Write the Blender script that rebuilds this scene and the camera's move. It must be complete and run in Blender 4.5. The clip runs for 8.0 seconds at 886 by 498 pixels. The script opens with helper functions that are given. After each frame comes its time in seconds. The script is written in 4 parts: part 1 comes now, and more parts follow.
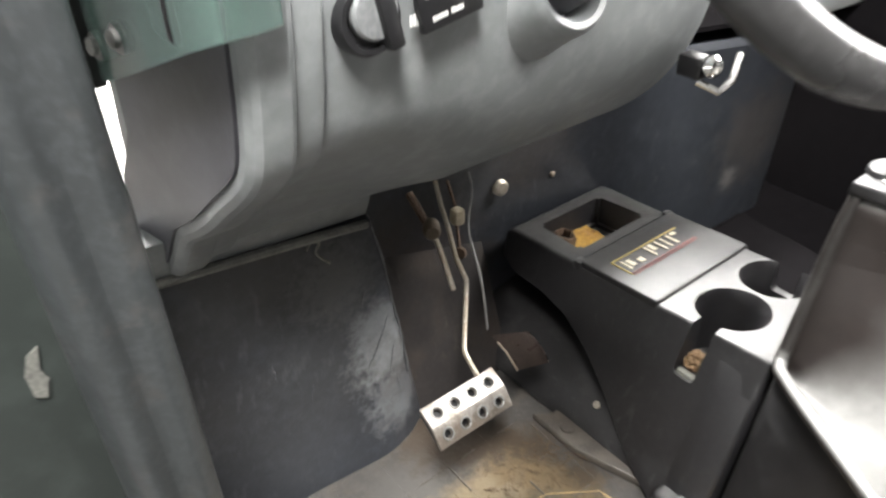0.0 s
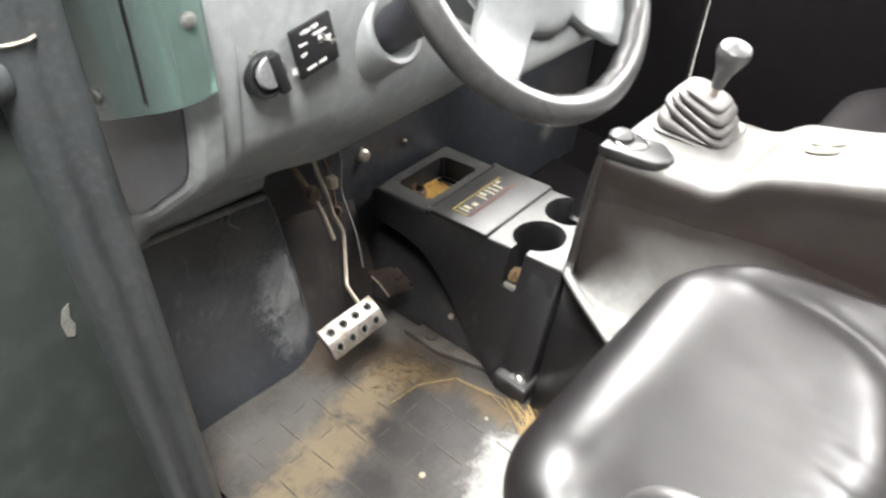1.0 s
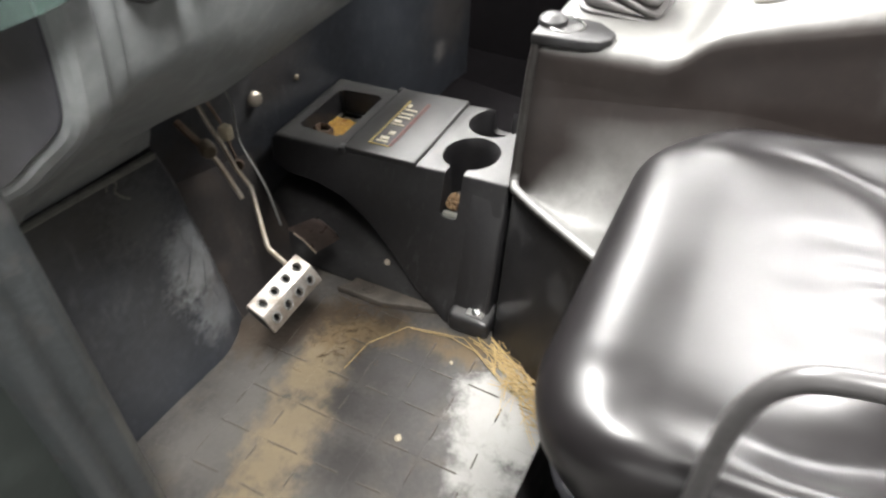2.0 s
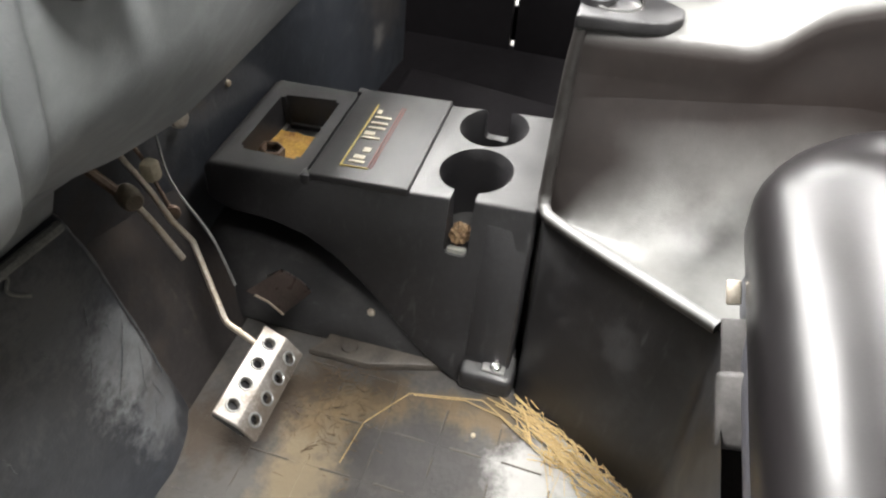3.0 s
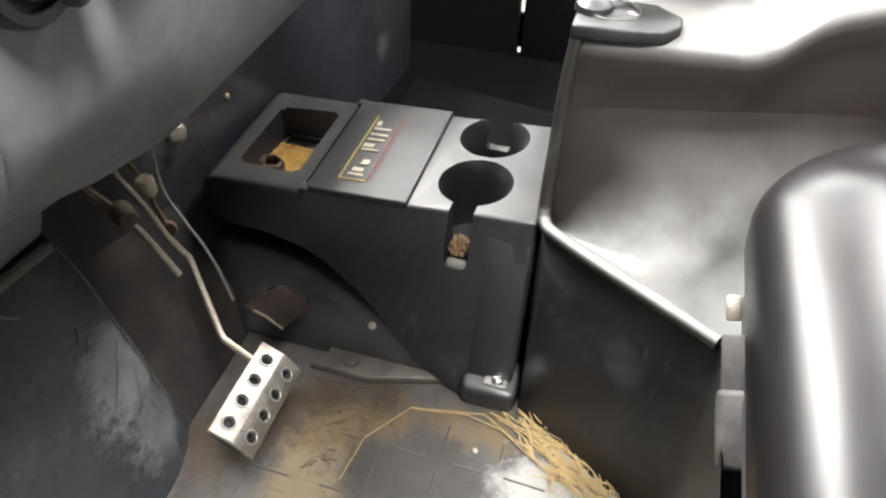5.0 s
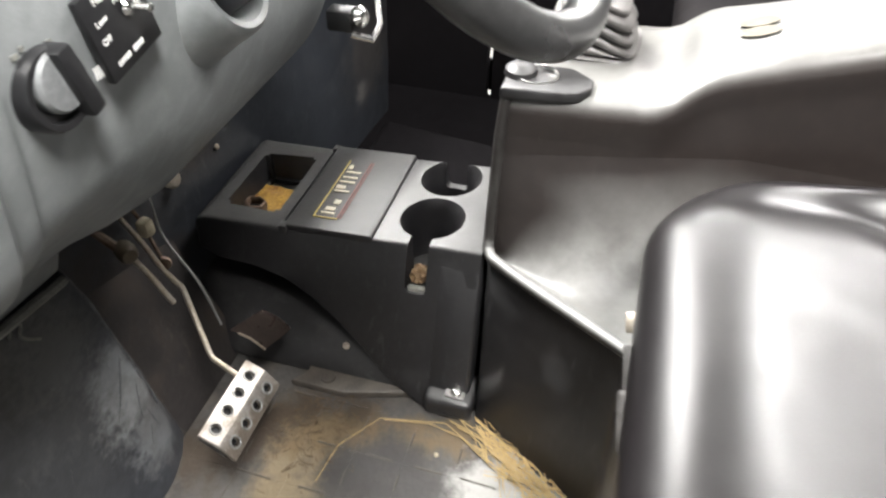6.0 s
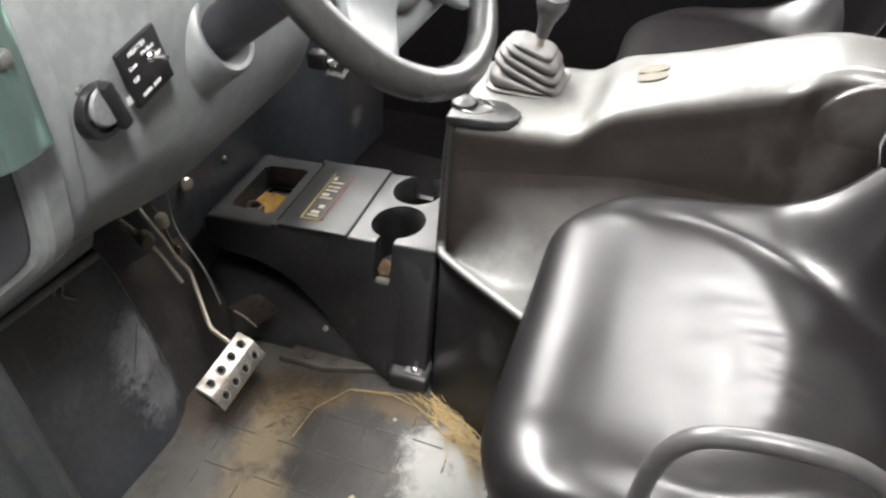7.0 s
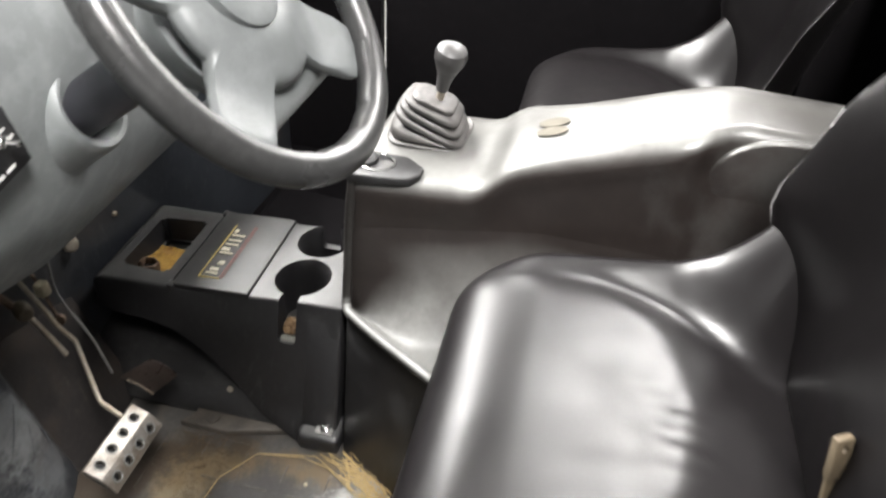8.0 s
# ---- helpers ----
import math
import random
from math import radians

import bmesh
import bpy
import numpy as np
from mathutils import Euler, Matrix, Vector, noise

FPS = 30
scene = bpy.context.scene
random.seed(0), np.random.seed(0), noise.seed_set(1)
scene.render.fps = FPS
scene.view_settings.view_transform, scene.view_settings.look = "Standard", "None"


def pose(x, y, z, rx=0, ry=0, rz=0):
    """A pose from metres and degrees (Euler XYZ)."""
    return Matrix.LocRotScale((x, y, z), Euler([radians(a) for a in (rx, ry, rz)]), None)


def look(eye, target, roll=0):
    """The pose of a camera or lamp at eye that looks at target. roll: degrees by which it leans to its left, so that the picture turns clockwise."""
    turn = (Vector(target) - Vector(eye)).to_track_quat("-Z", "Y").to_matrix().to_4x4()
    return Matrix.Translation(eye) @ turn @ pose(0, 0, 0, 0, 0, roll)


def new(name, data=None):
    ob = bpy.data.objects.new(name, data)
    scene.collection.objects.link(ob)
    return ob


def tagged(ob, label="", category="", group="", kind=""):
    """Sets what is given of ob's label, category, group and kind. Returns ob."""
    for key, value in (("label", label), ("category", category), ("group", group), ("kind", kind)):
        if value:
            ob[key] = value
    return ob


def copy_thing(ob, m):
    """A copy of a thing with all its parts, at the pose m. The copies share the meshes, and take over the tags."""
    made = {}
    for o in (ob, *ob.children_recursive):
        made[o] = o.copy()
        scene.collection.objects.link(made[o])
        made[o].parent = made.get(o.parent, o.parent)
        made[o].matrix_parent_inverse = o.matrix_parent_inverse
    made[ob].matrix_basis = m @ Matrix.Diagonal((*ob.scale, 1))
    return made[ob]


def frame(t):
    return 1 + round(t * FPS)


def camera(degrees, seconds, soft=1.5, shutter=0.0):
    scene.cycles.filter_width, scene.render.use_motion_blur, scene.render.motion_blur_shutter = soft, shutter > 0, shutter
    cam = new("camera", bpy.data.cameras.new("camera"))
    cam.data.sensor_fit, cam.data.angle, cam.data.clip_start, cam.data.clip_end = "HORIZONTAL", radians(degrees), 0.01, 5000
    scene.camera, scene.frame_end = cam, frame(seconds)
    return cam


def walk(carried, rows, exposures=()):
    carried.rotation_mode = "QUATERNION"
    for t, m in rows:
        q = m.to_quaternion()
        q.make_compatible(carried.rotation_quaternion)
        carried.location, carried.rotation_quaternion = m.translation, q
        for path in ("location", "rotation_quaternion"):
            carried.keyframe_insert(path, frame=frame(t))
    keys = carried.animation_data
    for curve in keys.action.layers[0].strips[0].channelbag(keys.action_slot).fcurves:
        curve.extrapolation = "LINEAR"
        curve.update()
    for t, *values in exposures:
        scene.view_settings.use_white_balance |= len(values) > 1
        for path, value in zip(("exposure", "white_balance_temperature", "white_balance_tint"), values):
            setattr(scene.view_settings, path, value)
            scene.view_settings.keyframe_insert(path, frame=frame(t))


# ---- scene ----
# camera and its walk
cam = camera(63.0, 8.0, soft=2.3, shutter=0.5)
PATH = [
    (0, (-0.605, -0.221, 0.854), (0.418, 1.059, -0.293), -0.3),
    (0.5, (-0.693, -0.299, 0.974), (0.406, 0.835, -0.253), 0.9),
    (1, (-0.76, -0.398, 1.05), (0.44, 0.573, -0.222), 2.4),
    (1.5, (-0.771, -0.434, 1.062), (0.45, 0.473, -0.235), 1.7),
    (1.7, (-0.776, -0.39, 1.012), (0.484, 0.424, -0.31), 0.7),
    (2.8, (-0.594, -0.04, 0.829), (0.809, 0.31, -0.552), 2.7),
    (3, (-0.582, -0.029, 0.818), (0.816, 0.308, -0.572), 3.5),
    (3.5, (-0.565, -0.022, 0.807), (0.846, 0.326, -0.567), 3.8),
    (4, (-0.56, -0.032, 0.811), (0.846, 0.283, -0.576), 4.5),
    (4.5, (-0.559, -0.039, 0.815), (0.835, 0.299, -0.578), 3.4),
    (5.8, (-0.587, -0.1, 0.878), (0.817, 0.342, -0.476), -0.2),
    (6, (-0.634, -0.128, 0.911), (0.803, 0.281, -0.418), 0.5),
    (6.5, (-0.725, -0.211, 0.977), (0.716, 0.256, -0.329), 1.9),
    (7, (-0.78, -0.272, 1.019), (0.681, 0.203, -0.262), 0.9),
    (7.5, (-0.798, -0.304, 1.062), (0.724, 0.02, -0.195), 3.4),
    (8, (-0.706, -0.283, 1.053), (0.829, 0.004, -0.197), 3.7),
]
walk(cam, [(t, look(eye, target, roll)) for t, eye, target, roll in PATH], exposures=[(0.0, 1.25), (0.5, 1.27), (1.0, 1.08), (1.7, 0.72), (2.8, 0.9), (4.7, 0.9), (5.8, 0.82), (6.0, 0.78), (6.5, 0.42), (7.0, 0.42), (7.5, 0.46), (8.0, 0.34)])

# world, and large unseen lamps added to light the cab
world = bpy.data.worlds.new("garage_air")
scene.world = world
world.use_nodes = True
bg = world.node_tree.nodes["Background"]
bg.inputs[0].default_value = (0.80, 0.88, 0.92, 1)
bg.inputs[1].default_value = 0.15


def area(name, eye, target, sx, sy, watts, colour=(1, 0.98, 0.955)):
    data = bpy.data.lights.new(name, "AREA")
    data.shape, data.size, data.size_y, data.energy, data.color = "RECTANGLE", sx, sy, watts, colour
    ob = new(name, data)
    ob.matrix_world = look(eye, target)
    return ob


# added lamps without a visible source, placed for brightness and reflections
area("fill_light_above", (0.9, 1.8, 3.15), (0.85, -0.15, 0.45), 3.0, 0.55, 560)
area("fill_light_right", (2.45, -1.25, 3.2), (2.45, -1.2501, 0.5), 1.3, 0.7, 160)
area("fill_panel_right", (3.4, -0.15, 1.85), (0.1, -0.25, 0.75), 2.3, 1.0, 190)
area("fill_panel_front_right", (3.4, 2.2, 2.2), (0.1, 0.3, 0.6), 2.4, 1.9, 325)
area("fill_light_rear", (-1.0, -0.70, 3.15), (-0.1, 0.1, 0.6), 0.5, 1.2, 225)
area("fill_panel_left", (-3.4, -0.3, 0.9), (0.0, -0.2, 0.6), 3.0, 0.7, 14)
area("fill_panel_rear_right", (3.45, -1.35, 2.75), (0.0, -0.3, 0.5), 0.9, 0.8, 16)
# added lamp that whitens the ground ahead in place of daylight
area("fill_light_front", (0.5, 2.9, 3.0), (0.5, 2.9001, -0.5), 1.6, 0.6, 420).data.spread = radians(70)


# materials
def material(name, colour, rough=0.5, metal=0.0, second=None, scale=8.0, amount=0.5, bump=0.15, bump_scale=300.0, dust=None, dust_scale=5.0, dust_cut=(0.5, 0.7), spec=0.5, rough_var=0.1, coat=0.0, dirt_and_light=(), dust_toplight=None, streak=None):
    """Principled material: two-scale colour variation, dusty patches, fine relief."""
    m = bpy.data.materials.new(name)
    m.use_nodes = True
    nt = m.node_tree
    b = nt.nodes["Principled BSDF"]
    b.inputs["Metallic"].default_value = metal
    b.inputs["Specular IOR Level"].default_value = spec
    b.inputs["Coat Weight"].default_value = coat
    geo = nt.nodes.new("ShaderNodeNewGeometry")

    def noise_tex(s, detail=6.0, rough_n=0.6):
        n = nt.nodes.new("ShaderNodeTexNoise")
        n.inputs["Scale"].default_value, n.inputs["Detail"].default_value, n.inputs["Roughness"].default_value = s, detail, rough_n
        nt.links.new(geo.outputs["Position"], n.inputs["Vector"])
        return n

    def ramp(src, lo, hi):
        r = nt.nodes.new("ShaderNodeMapRange")
        r.inputs["From Min"].default_value, r.inputs["From Max"].default_value = lo, hi
        nt.links.new(src, r.inputs["Value"])
        return r.outputs["Result"]

    def mix(fac, a, c):
        x = nt.nodes.new("ShaderNodeMix")
        x.data_type = "RGBA"
        for socket, value in ((x.inputs[6], a), (x.inputs[7], c)):
            if isinstance(value, tuple):
                socket.default_value = (*value, 1)
            else:
                nt.links.new(value, socket)
        nt.links.new(fac, x.inputs[0])
        return x.outputs[2]

    n1 = noise_tex(scale)
    second = second or tuple(c * 0.6 for c in colour)
    out = mix(ramp(n1.outputs["Fac"], 0.5 - 0.5 * (1 - amount) - 0.02, 0.75), colour, second)
    n2 = noise_tex(scale * 11, 4.0)
    out = mix(ramp(n2.outputs["Fac"], 0.45, 0.9), out, tuple(min(1, c * 1.35) for c in colour))
    r0 = ramp(n1.outputs["Fac"], 0.3, 0.7)
    rr = nt.nodes.new("ShaderNodeMapRange")
    rr.inputs["To Min"].default_value, rr.inputs["To Max"].default_value = max(0.03, rough - rough_var), min(1, rough + rough_var)
    nt.links.new(r0, rr.inputs["Value"])
    rough_out = rr.outputs["Result"]
    if dust:
        n3 = noise_tex(dust_scale, 9.0, 0.68)
        f = ramp(n3.outputs["Fac"], *dust_cut)
        out = mix(f, out, dust)
        add = nt.nodes.new("ShaderNodeMath")
        add.operation, add.use_clamp = "MULTIPLY_ADD", True
        add.inputs[1].default_value = 0.35
        nt.links.new(f, add.inputs[0])
        nt.links.new(rough_out, add.inputs[2])
        rough_out = add.outputs[0]
    if dust_toplight:
        # dust plus light painted onto the faces that look up
        tint, lo, hi = dust_toplight
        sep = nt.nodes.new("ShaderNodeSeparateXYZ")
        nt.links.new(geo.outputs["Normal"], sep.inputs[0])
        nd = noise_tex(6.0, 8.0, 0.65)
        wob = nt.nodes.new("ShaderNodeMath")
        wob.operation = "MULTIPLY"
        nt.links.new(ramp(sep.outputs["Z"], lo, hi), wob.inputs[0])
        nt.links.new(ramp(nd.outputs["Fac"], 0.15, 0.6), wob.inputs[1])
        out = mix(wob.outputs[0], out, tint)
    if streak:
        # long scrapes drawn out along one axis
        tint, weight, stretch, cut = streak
        mp = nt.nodes.new("ShaderNodeMapping")
        mp.inputs["Scale"].default_value = stretch
        mp.inputs["Rotation"].default_value = (0.35, 0.2, 0.3)
        nt.links.new(geo.outputs["Position"], mp.inputs["Vector"])
        nk = noise_tex(1.0, 5.0, 0.6)
        nt.links.new(mp.outputs["Vector"], nk.inputs["Vector"])
        area_n = noise_tex(9.0, 3.0)
        gate = nt.nodes.new("ShaderNodeMath")
        gate.operation = "MULTIPLY"
        nt.links.new(ramp(nk.outputs["Fac"], cut, cut + 0.12), gate.inputs[0])
        nt.links.new(ramp(area_n.outputs["Fac"], 0.42, 0.72), gate.inputs[1])
        much = nt.nodes.new("ShaderNodeMath")
        much.operation = "MULTIPLY"
        much.inputs[1].default_value = weight
        nt.links.new(gate.outputs[0], much.inputs[0])
        out = mix(much.outputs[0], out, tint)
    for place, radius, tint, weight, grain in dirt_and_light:
        # a ragged patch of its own: dirt, painted shade on TUNNEL, painted light on MAT
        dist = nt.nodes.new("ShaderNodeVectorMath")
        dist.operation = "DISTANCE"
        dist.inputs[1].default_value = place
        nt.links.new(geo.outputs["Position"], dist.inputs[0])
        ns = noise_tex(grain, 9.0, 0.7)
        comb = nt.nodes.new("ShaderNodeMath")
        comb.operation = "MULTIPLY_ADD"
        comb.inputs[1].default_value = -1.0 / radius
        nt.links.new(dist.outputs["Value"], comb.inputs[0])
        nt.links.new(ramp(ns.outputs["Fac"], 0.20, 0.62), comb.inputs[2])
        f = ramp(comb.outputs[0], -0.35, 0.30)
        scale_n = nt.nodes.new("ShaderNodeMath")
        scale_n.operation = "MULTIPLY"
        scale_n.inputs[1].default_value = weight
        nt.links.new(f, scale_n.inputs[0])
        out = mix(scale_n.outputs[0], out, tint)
    nt.links.new(out, b.inputs["Base Color"])
    nt.links.new(rough_out, b.inputs["Roughness"])
    if bump:
        nb = noise_tex(bump_scale, 3.0)
        bp = nt.nodes.new("ShaderNodeBump")
        bp.inputs["Strength"].default_value, bp.inputs["Distance"].default_value = bump, 0.002
        nt.links.new(nb.outputs["Fac"], bp.inputs["Height"])
        nt.links.new(bp.outputs["Normal"], b.inputs["Normal"])
    return m


DASH = material("dash_plastic", (0.200, 0.210, 0.212), 0.44, second=(0.172, 0.181, 0.184), scale=4, bump=0.12, bump_scale=500, dust=(0.235, 0.246, 0.244), dust_scale=5, dust_cut=(0.52, 1.0), rough_var=0.06)
BLACK = material("black_plastic", (0.010, 0.0095, 0.010), 0.42, streak=((0.05, 0.05, 0.05), 0.7, (120, 120, 16), 0.56), scale=7, bump=0.15, bump_scale=400, dust=(0.046, 0.046, 0.047), dust_scale=11, dust_cut=(0.50, 0.82))
# the dark rear patch is shade painted onto the tunnel's top
TUNNEL = material("tunnel_plastic", (0.018, 0.0142, 0.0128), 0.34, second=(0.015, 0.0118, 0.0108), scale=4, bump=0.1, bump_scale=400, streak=((0.05, 0.046, 0.043), 0.3, (40, 40, 7), 0.56), dust=(0.034, 0.030, 0.028), dust_scale=5, dust_cut=(0.55, 1.0), spec=0.5, rough_var=0.05, dirt_and_light=(((0.22, -0.72, 0.62), 0.30, (0.045, 0.043, 0.041), 0.9, 9),), dust_toplight=((0.140, 0.140, 0.134), 0.30, 0.88))
# lit version of TUNNEL: more light painted on its upward faces
TRAY = material("dusty_lit_tray_plastic", (0.018, 0.0142, 0.0128), 0.42, second=(0.015, 0.0118, 0.0108), scale=4, bump=0.1, bump_scale=400, streak=((0.05, 0.046, 0.043), 0.3, (40, 40, 7), 0.56), dust=(0.034, 0.030, 0.028), dust_scale=5, dust_cut=(0.55, 1.0), spec=0.5, rough_var=0.05, dust_toplight=((0.20, 0.20, 0.192), 0.24, 0.62))
CONSOLE = material("console_plastic", (0.0135, 0.013, 0.014), 0.40, streak=((0.055, 0.055, 0.055), 0.6, (90, 90, 16), 0.57), scale=9, bump=0.25, bump_scale=380, dust=(0.034, 0.034, 0.035), dust_scale=14, dust_cut=(0.56, 0.9), dust_toplight=((0.058, 0.058, 0.057), 0.6, 1.0))
WELL = material("scuffed_black_wall", (0.029, 0.032, 0.038), 0.38, scale=6, bump=0.15, bump_scale=200, dust=(0.032, 0.035, 0.038), dust_scale=13, dust_cut=(0.55, 0.9), streak=((0.10, 0.105, 0.11), 0.45, (70, 70, 22), 0.56), dirt_and_light=(((-0.21, 0.388, 0.18), 0.070, (0.20, 0.21, 0.215), 0.85, 46), ((-0.207, 0.388, 0.086), 0.055, (0.15, 0.158, 0.165), 0.75, 52), ((-0.228, 0.388, 0.236), 0.045, (0.16, 0.168, 0.175), 0.75, 50), ((-0.34, 0.39, 0.10), 0.09, (0.06, 0.062, 0.066), 0.22, 38), ((-0.40, 0.39, 0.40), 0.10, (0.07, 0.07, 0.068), 0.3, 22), ((-0.11, 0.49, 0.15), 0.17, (0.036, 0.024, 0.017), 0.5, 26), ((-0.31, 0.39, 0.22), 0.10, (0.08, 0.085, 0.09), 0.22, 70), ((-0.28, 0.39, 0.33), 0.07, (0.10, 0.105, 0.11), 0.45, 90), ((0.12, 0.46, 0.36), 0.09, (0.12, 0.10, 0.085), 0.22, 120), ((0.0, 0.47, 0.30), 0.10, (0.08, 0.075, 0.07), 0.2, 110), ((0.72, 0.42, 0.20), 0.13, (0.055, 0.050, 0.047), 0.7, 34), ((0.66, 0.42, 0.12), 0.035, (0.12, 0.115, 0.11), 0.7, 60), ((0.0, 0.47, 0.42), 0.12, (0.08, 0.08, 0.08), 0.5, 40)))
VINYL = material("black_vinyl", (0.0065, 0.0056, 0.0060), 0.345, scale=40, bump=0.012, bump_scale=700, spec=0.52, rough_var=0.035)
MAT_DIRT_AND_LIGHT = []
# mat dirt and a painted light pool: tint, weight, grain, then places and radii
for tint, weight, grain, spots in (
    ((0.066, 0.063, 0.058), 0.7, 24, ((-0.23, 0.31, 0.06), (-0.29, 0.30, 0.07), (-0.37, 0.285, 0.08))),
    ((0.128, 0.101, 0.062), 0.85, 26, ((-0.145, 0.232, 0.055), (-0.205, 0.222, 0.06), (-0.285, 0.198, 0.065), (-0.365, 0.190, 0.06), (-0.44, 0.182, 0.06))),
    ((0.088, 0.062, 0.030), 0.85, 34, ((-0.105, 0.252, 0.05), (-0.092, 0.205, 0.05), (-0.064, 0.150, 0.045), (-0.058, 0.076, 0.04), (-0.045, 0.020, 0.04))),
    # pale row: pool of light painted onto the mat by the seat base
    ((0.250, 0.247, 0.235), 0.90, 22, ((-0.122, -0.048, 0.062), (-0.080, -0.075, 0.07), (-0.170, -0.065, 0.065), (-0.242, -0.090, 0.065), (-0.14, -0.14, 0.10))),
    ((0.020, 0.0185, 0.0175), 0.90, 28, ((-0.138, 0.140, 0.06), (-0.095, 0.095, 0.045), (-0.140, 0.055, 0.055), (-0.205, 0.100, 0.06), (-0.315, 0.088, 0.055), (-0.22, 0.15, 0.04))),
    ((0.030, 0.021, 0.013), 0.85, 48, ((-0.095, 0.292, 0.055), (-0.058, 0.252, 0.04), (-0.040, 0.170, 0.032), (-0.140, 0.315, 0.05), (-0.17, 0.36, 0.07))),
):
    MAT_DIRT_AND_LIGHT += [((x, y, 0.0), r, tint, weight, grain) for x, y, r in spots]
MAT = material("rubber_mat", (0.046, 0.043, 0.040), 0.46, second=(0.023, 0.0217, 0.0205), scale=9, amount=0.6, bump=0.5, bump_scale=140, dust=(0.09, 0.077, 0.058), dust_scale=14, dust_cut=(0.5, 0.8), dirt_and_light=MAT_DIRT_AND_LIGHT)
ENDCAP = material("side_cover_plastic", (0.050, 0.050, 0.058), 0.45, second=(0.042, 0.042, 0.05), scale=4, bump=0.1, bump_scale=400)
ALU = material("worn_aluminium", (0.30, 0.285, 0.265), 0.40, 0.8, second=(0.17, 0.15, 0.13), scale=25, bump=0.1, dust=(0.12, 0.095, 0.072), dust_scale=22, dust_cut=(0.45, 0.85), dirt_and_light=tuple(((x, 0.249, 0.133), 0.024, (0.11, 0.088, 0.068), 0.75, 60) for x in (-0.225, -0.195, -0.165, -0.135)))
STEEL = material("dull_steel", (0.42, 0.39, 0.34), 0.45, 0.8, second=(0.30, 0.24, 0.17), scale=25, bump=0.1)
RIVET = material("grey_bolt_steel", (0.22, 0.22, 0.21), 0.45, 0.6, scale=30, bump=0.1)
RUSTY = material("rusty_steel", (0.14, 0.10, 0.070), 0.7, 0.2, second=(0.05, 0.025, 0.013), scale=45, bump=0.3)
RUST = material("rust_residue", (0.33, 0.20, 0.03), 0.8, second=(0.12, 0.05, 0.012), scale=18, bump=0.4)
DOOR = material("dark_green_paint", (0.030, 0.036, 0.033), 0.4, scale=3, bump=0.05)
PILLAR = material("pillar_paint", (0.045, 0.05, 0.052), 0.38, scale=10, bump=0.05, dust=(0.09, 0.085, 0.08), dust_cut=(0.55, 0.8), dust_scale=20)
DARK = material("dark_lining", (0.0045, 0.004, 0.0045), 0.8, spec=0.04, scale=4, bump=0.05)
WHEEL = material("wheel_rubber", (0.038, 0.038, 0.038), 0.30, scale=9, bump=0.15, bump_scale=700)
HUB = material("wheel_hub_plastic", (0.130, 0.137, 0.138), 0.36, second=(0.118, 0.125, 0.126), scale=4, bump=0.2, bump_scale=600)
CHROME = material("bright_chrome", (0.75, 0.74, 0.72), 0.18, 1.0, scale=20, bump=0.0)
BOOT = material("rubber_boot", (0.07, 0.066, 0.064), 0.5, scale=12, bump=0.2, dust=(0.14, 0.13, 0.125), dust_scale=16, dust_cut=(0.5, 0.8))
KNOB = material("shift_knob_plastic", (0.05, 0.048, 0.048), 0.36, scale=10, bump=0.05)
STRAW = material("dry_straw", (0.36, 0.262, 0.118), 0.6, second=(0.23, 0.155, 0.06), scale=40, bump=0.2)
CHAFF = material("brown_chaff", (0.075, 0.053, 0.030), 0.8, second=(0.05, 0.032, 0.018), scale=60, bump=0.3)
WHITE = material("white_print", (0.78, 0.78, 0.76), 0.6, scale=60, bump=0.0)
GOLD = material("gold_print", (0.42, 0.32, 0.10), 0.55, scale=60, bump=0.0)
REDP = material("red_print", (0.16, 0.055, 0.045), 0.55, scale=60, bump=0.0)
SCUFF = material("scuffed_plastic", (0.105, 0.11, 0.116), 0.55, second=(0.04, 0.042, 0.046), scale=60, amount=0.7, bump=0.2, bump_scale=300)
FLANGE = material("dusty_floor_plastic", (0.052, 0.044, 0.036), 0.55, second=(0.022, 0.019, 0.016), scale=26, amount=0.65, bump=0.4, bump_scale=160, dust=(0.085, 0.075, 0.062), dust_scale=30, dust_cut=(0.5, 0.8))
EDGE = material("worn_edge_plastic", (0.17, 0.17, 0.15), 0.55, second=(0.07, 0.07, 0.065), scale=30, amount=0.7, bump=0.3, bump_scale=200)
LETTER = material("cream_print", (0.50, 0.46, 0.36), 0.55, scale=60, bump=0.0)
DULL = material("worn_pedal_rubber", (0.048, 0.036, 0.031), 0.32, second=(0.014, 0.011, 0.010), scale=30, bump=0.3)
TOE = material("muddy_black_panel", (0.020, 0.0175, 0.017), 0.5, scale=9, bump=0.3, bump_scale=120, dust=(0.045, 0.032, 0.023), dust_scale=11, dust_cut=(0.5, 0.85), streak=((0.085, 0.07, 0.055), 0.6, (60, 60, 14), 0.56))
HUMP = material("scuffed_hump_plastic", (0.012, 0.0115, 0.012), 0.42, scale=8, bump=0.2, bump_scale=300, dust=(0.05, 0.048, 0.046), dust_scale=13, dust_cut=(0.5, 0.8), streak=((0.08, 0.08, 0.08), 0.6, (80, 30, 80), 0.55))
WAD = material("packed_straw", (0.16, 0.10, 0.05), 0.8, second=(0.07, 0.04, 0.02), scale=120, amount=0.8, bump=0.8, bump_scale=300)
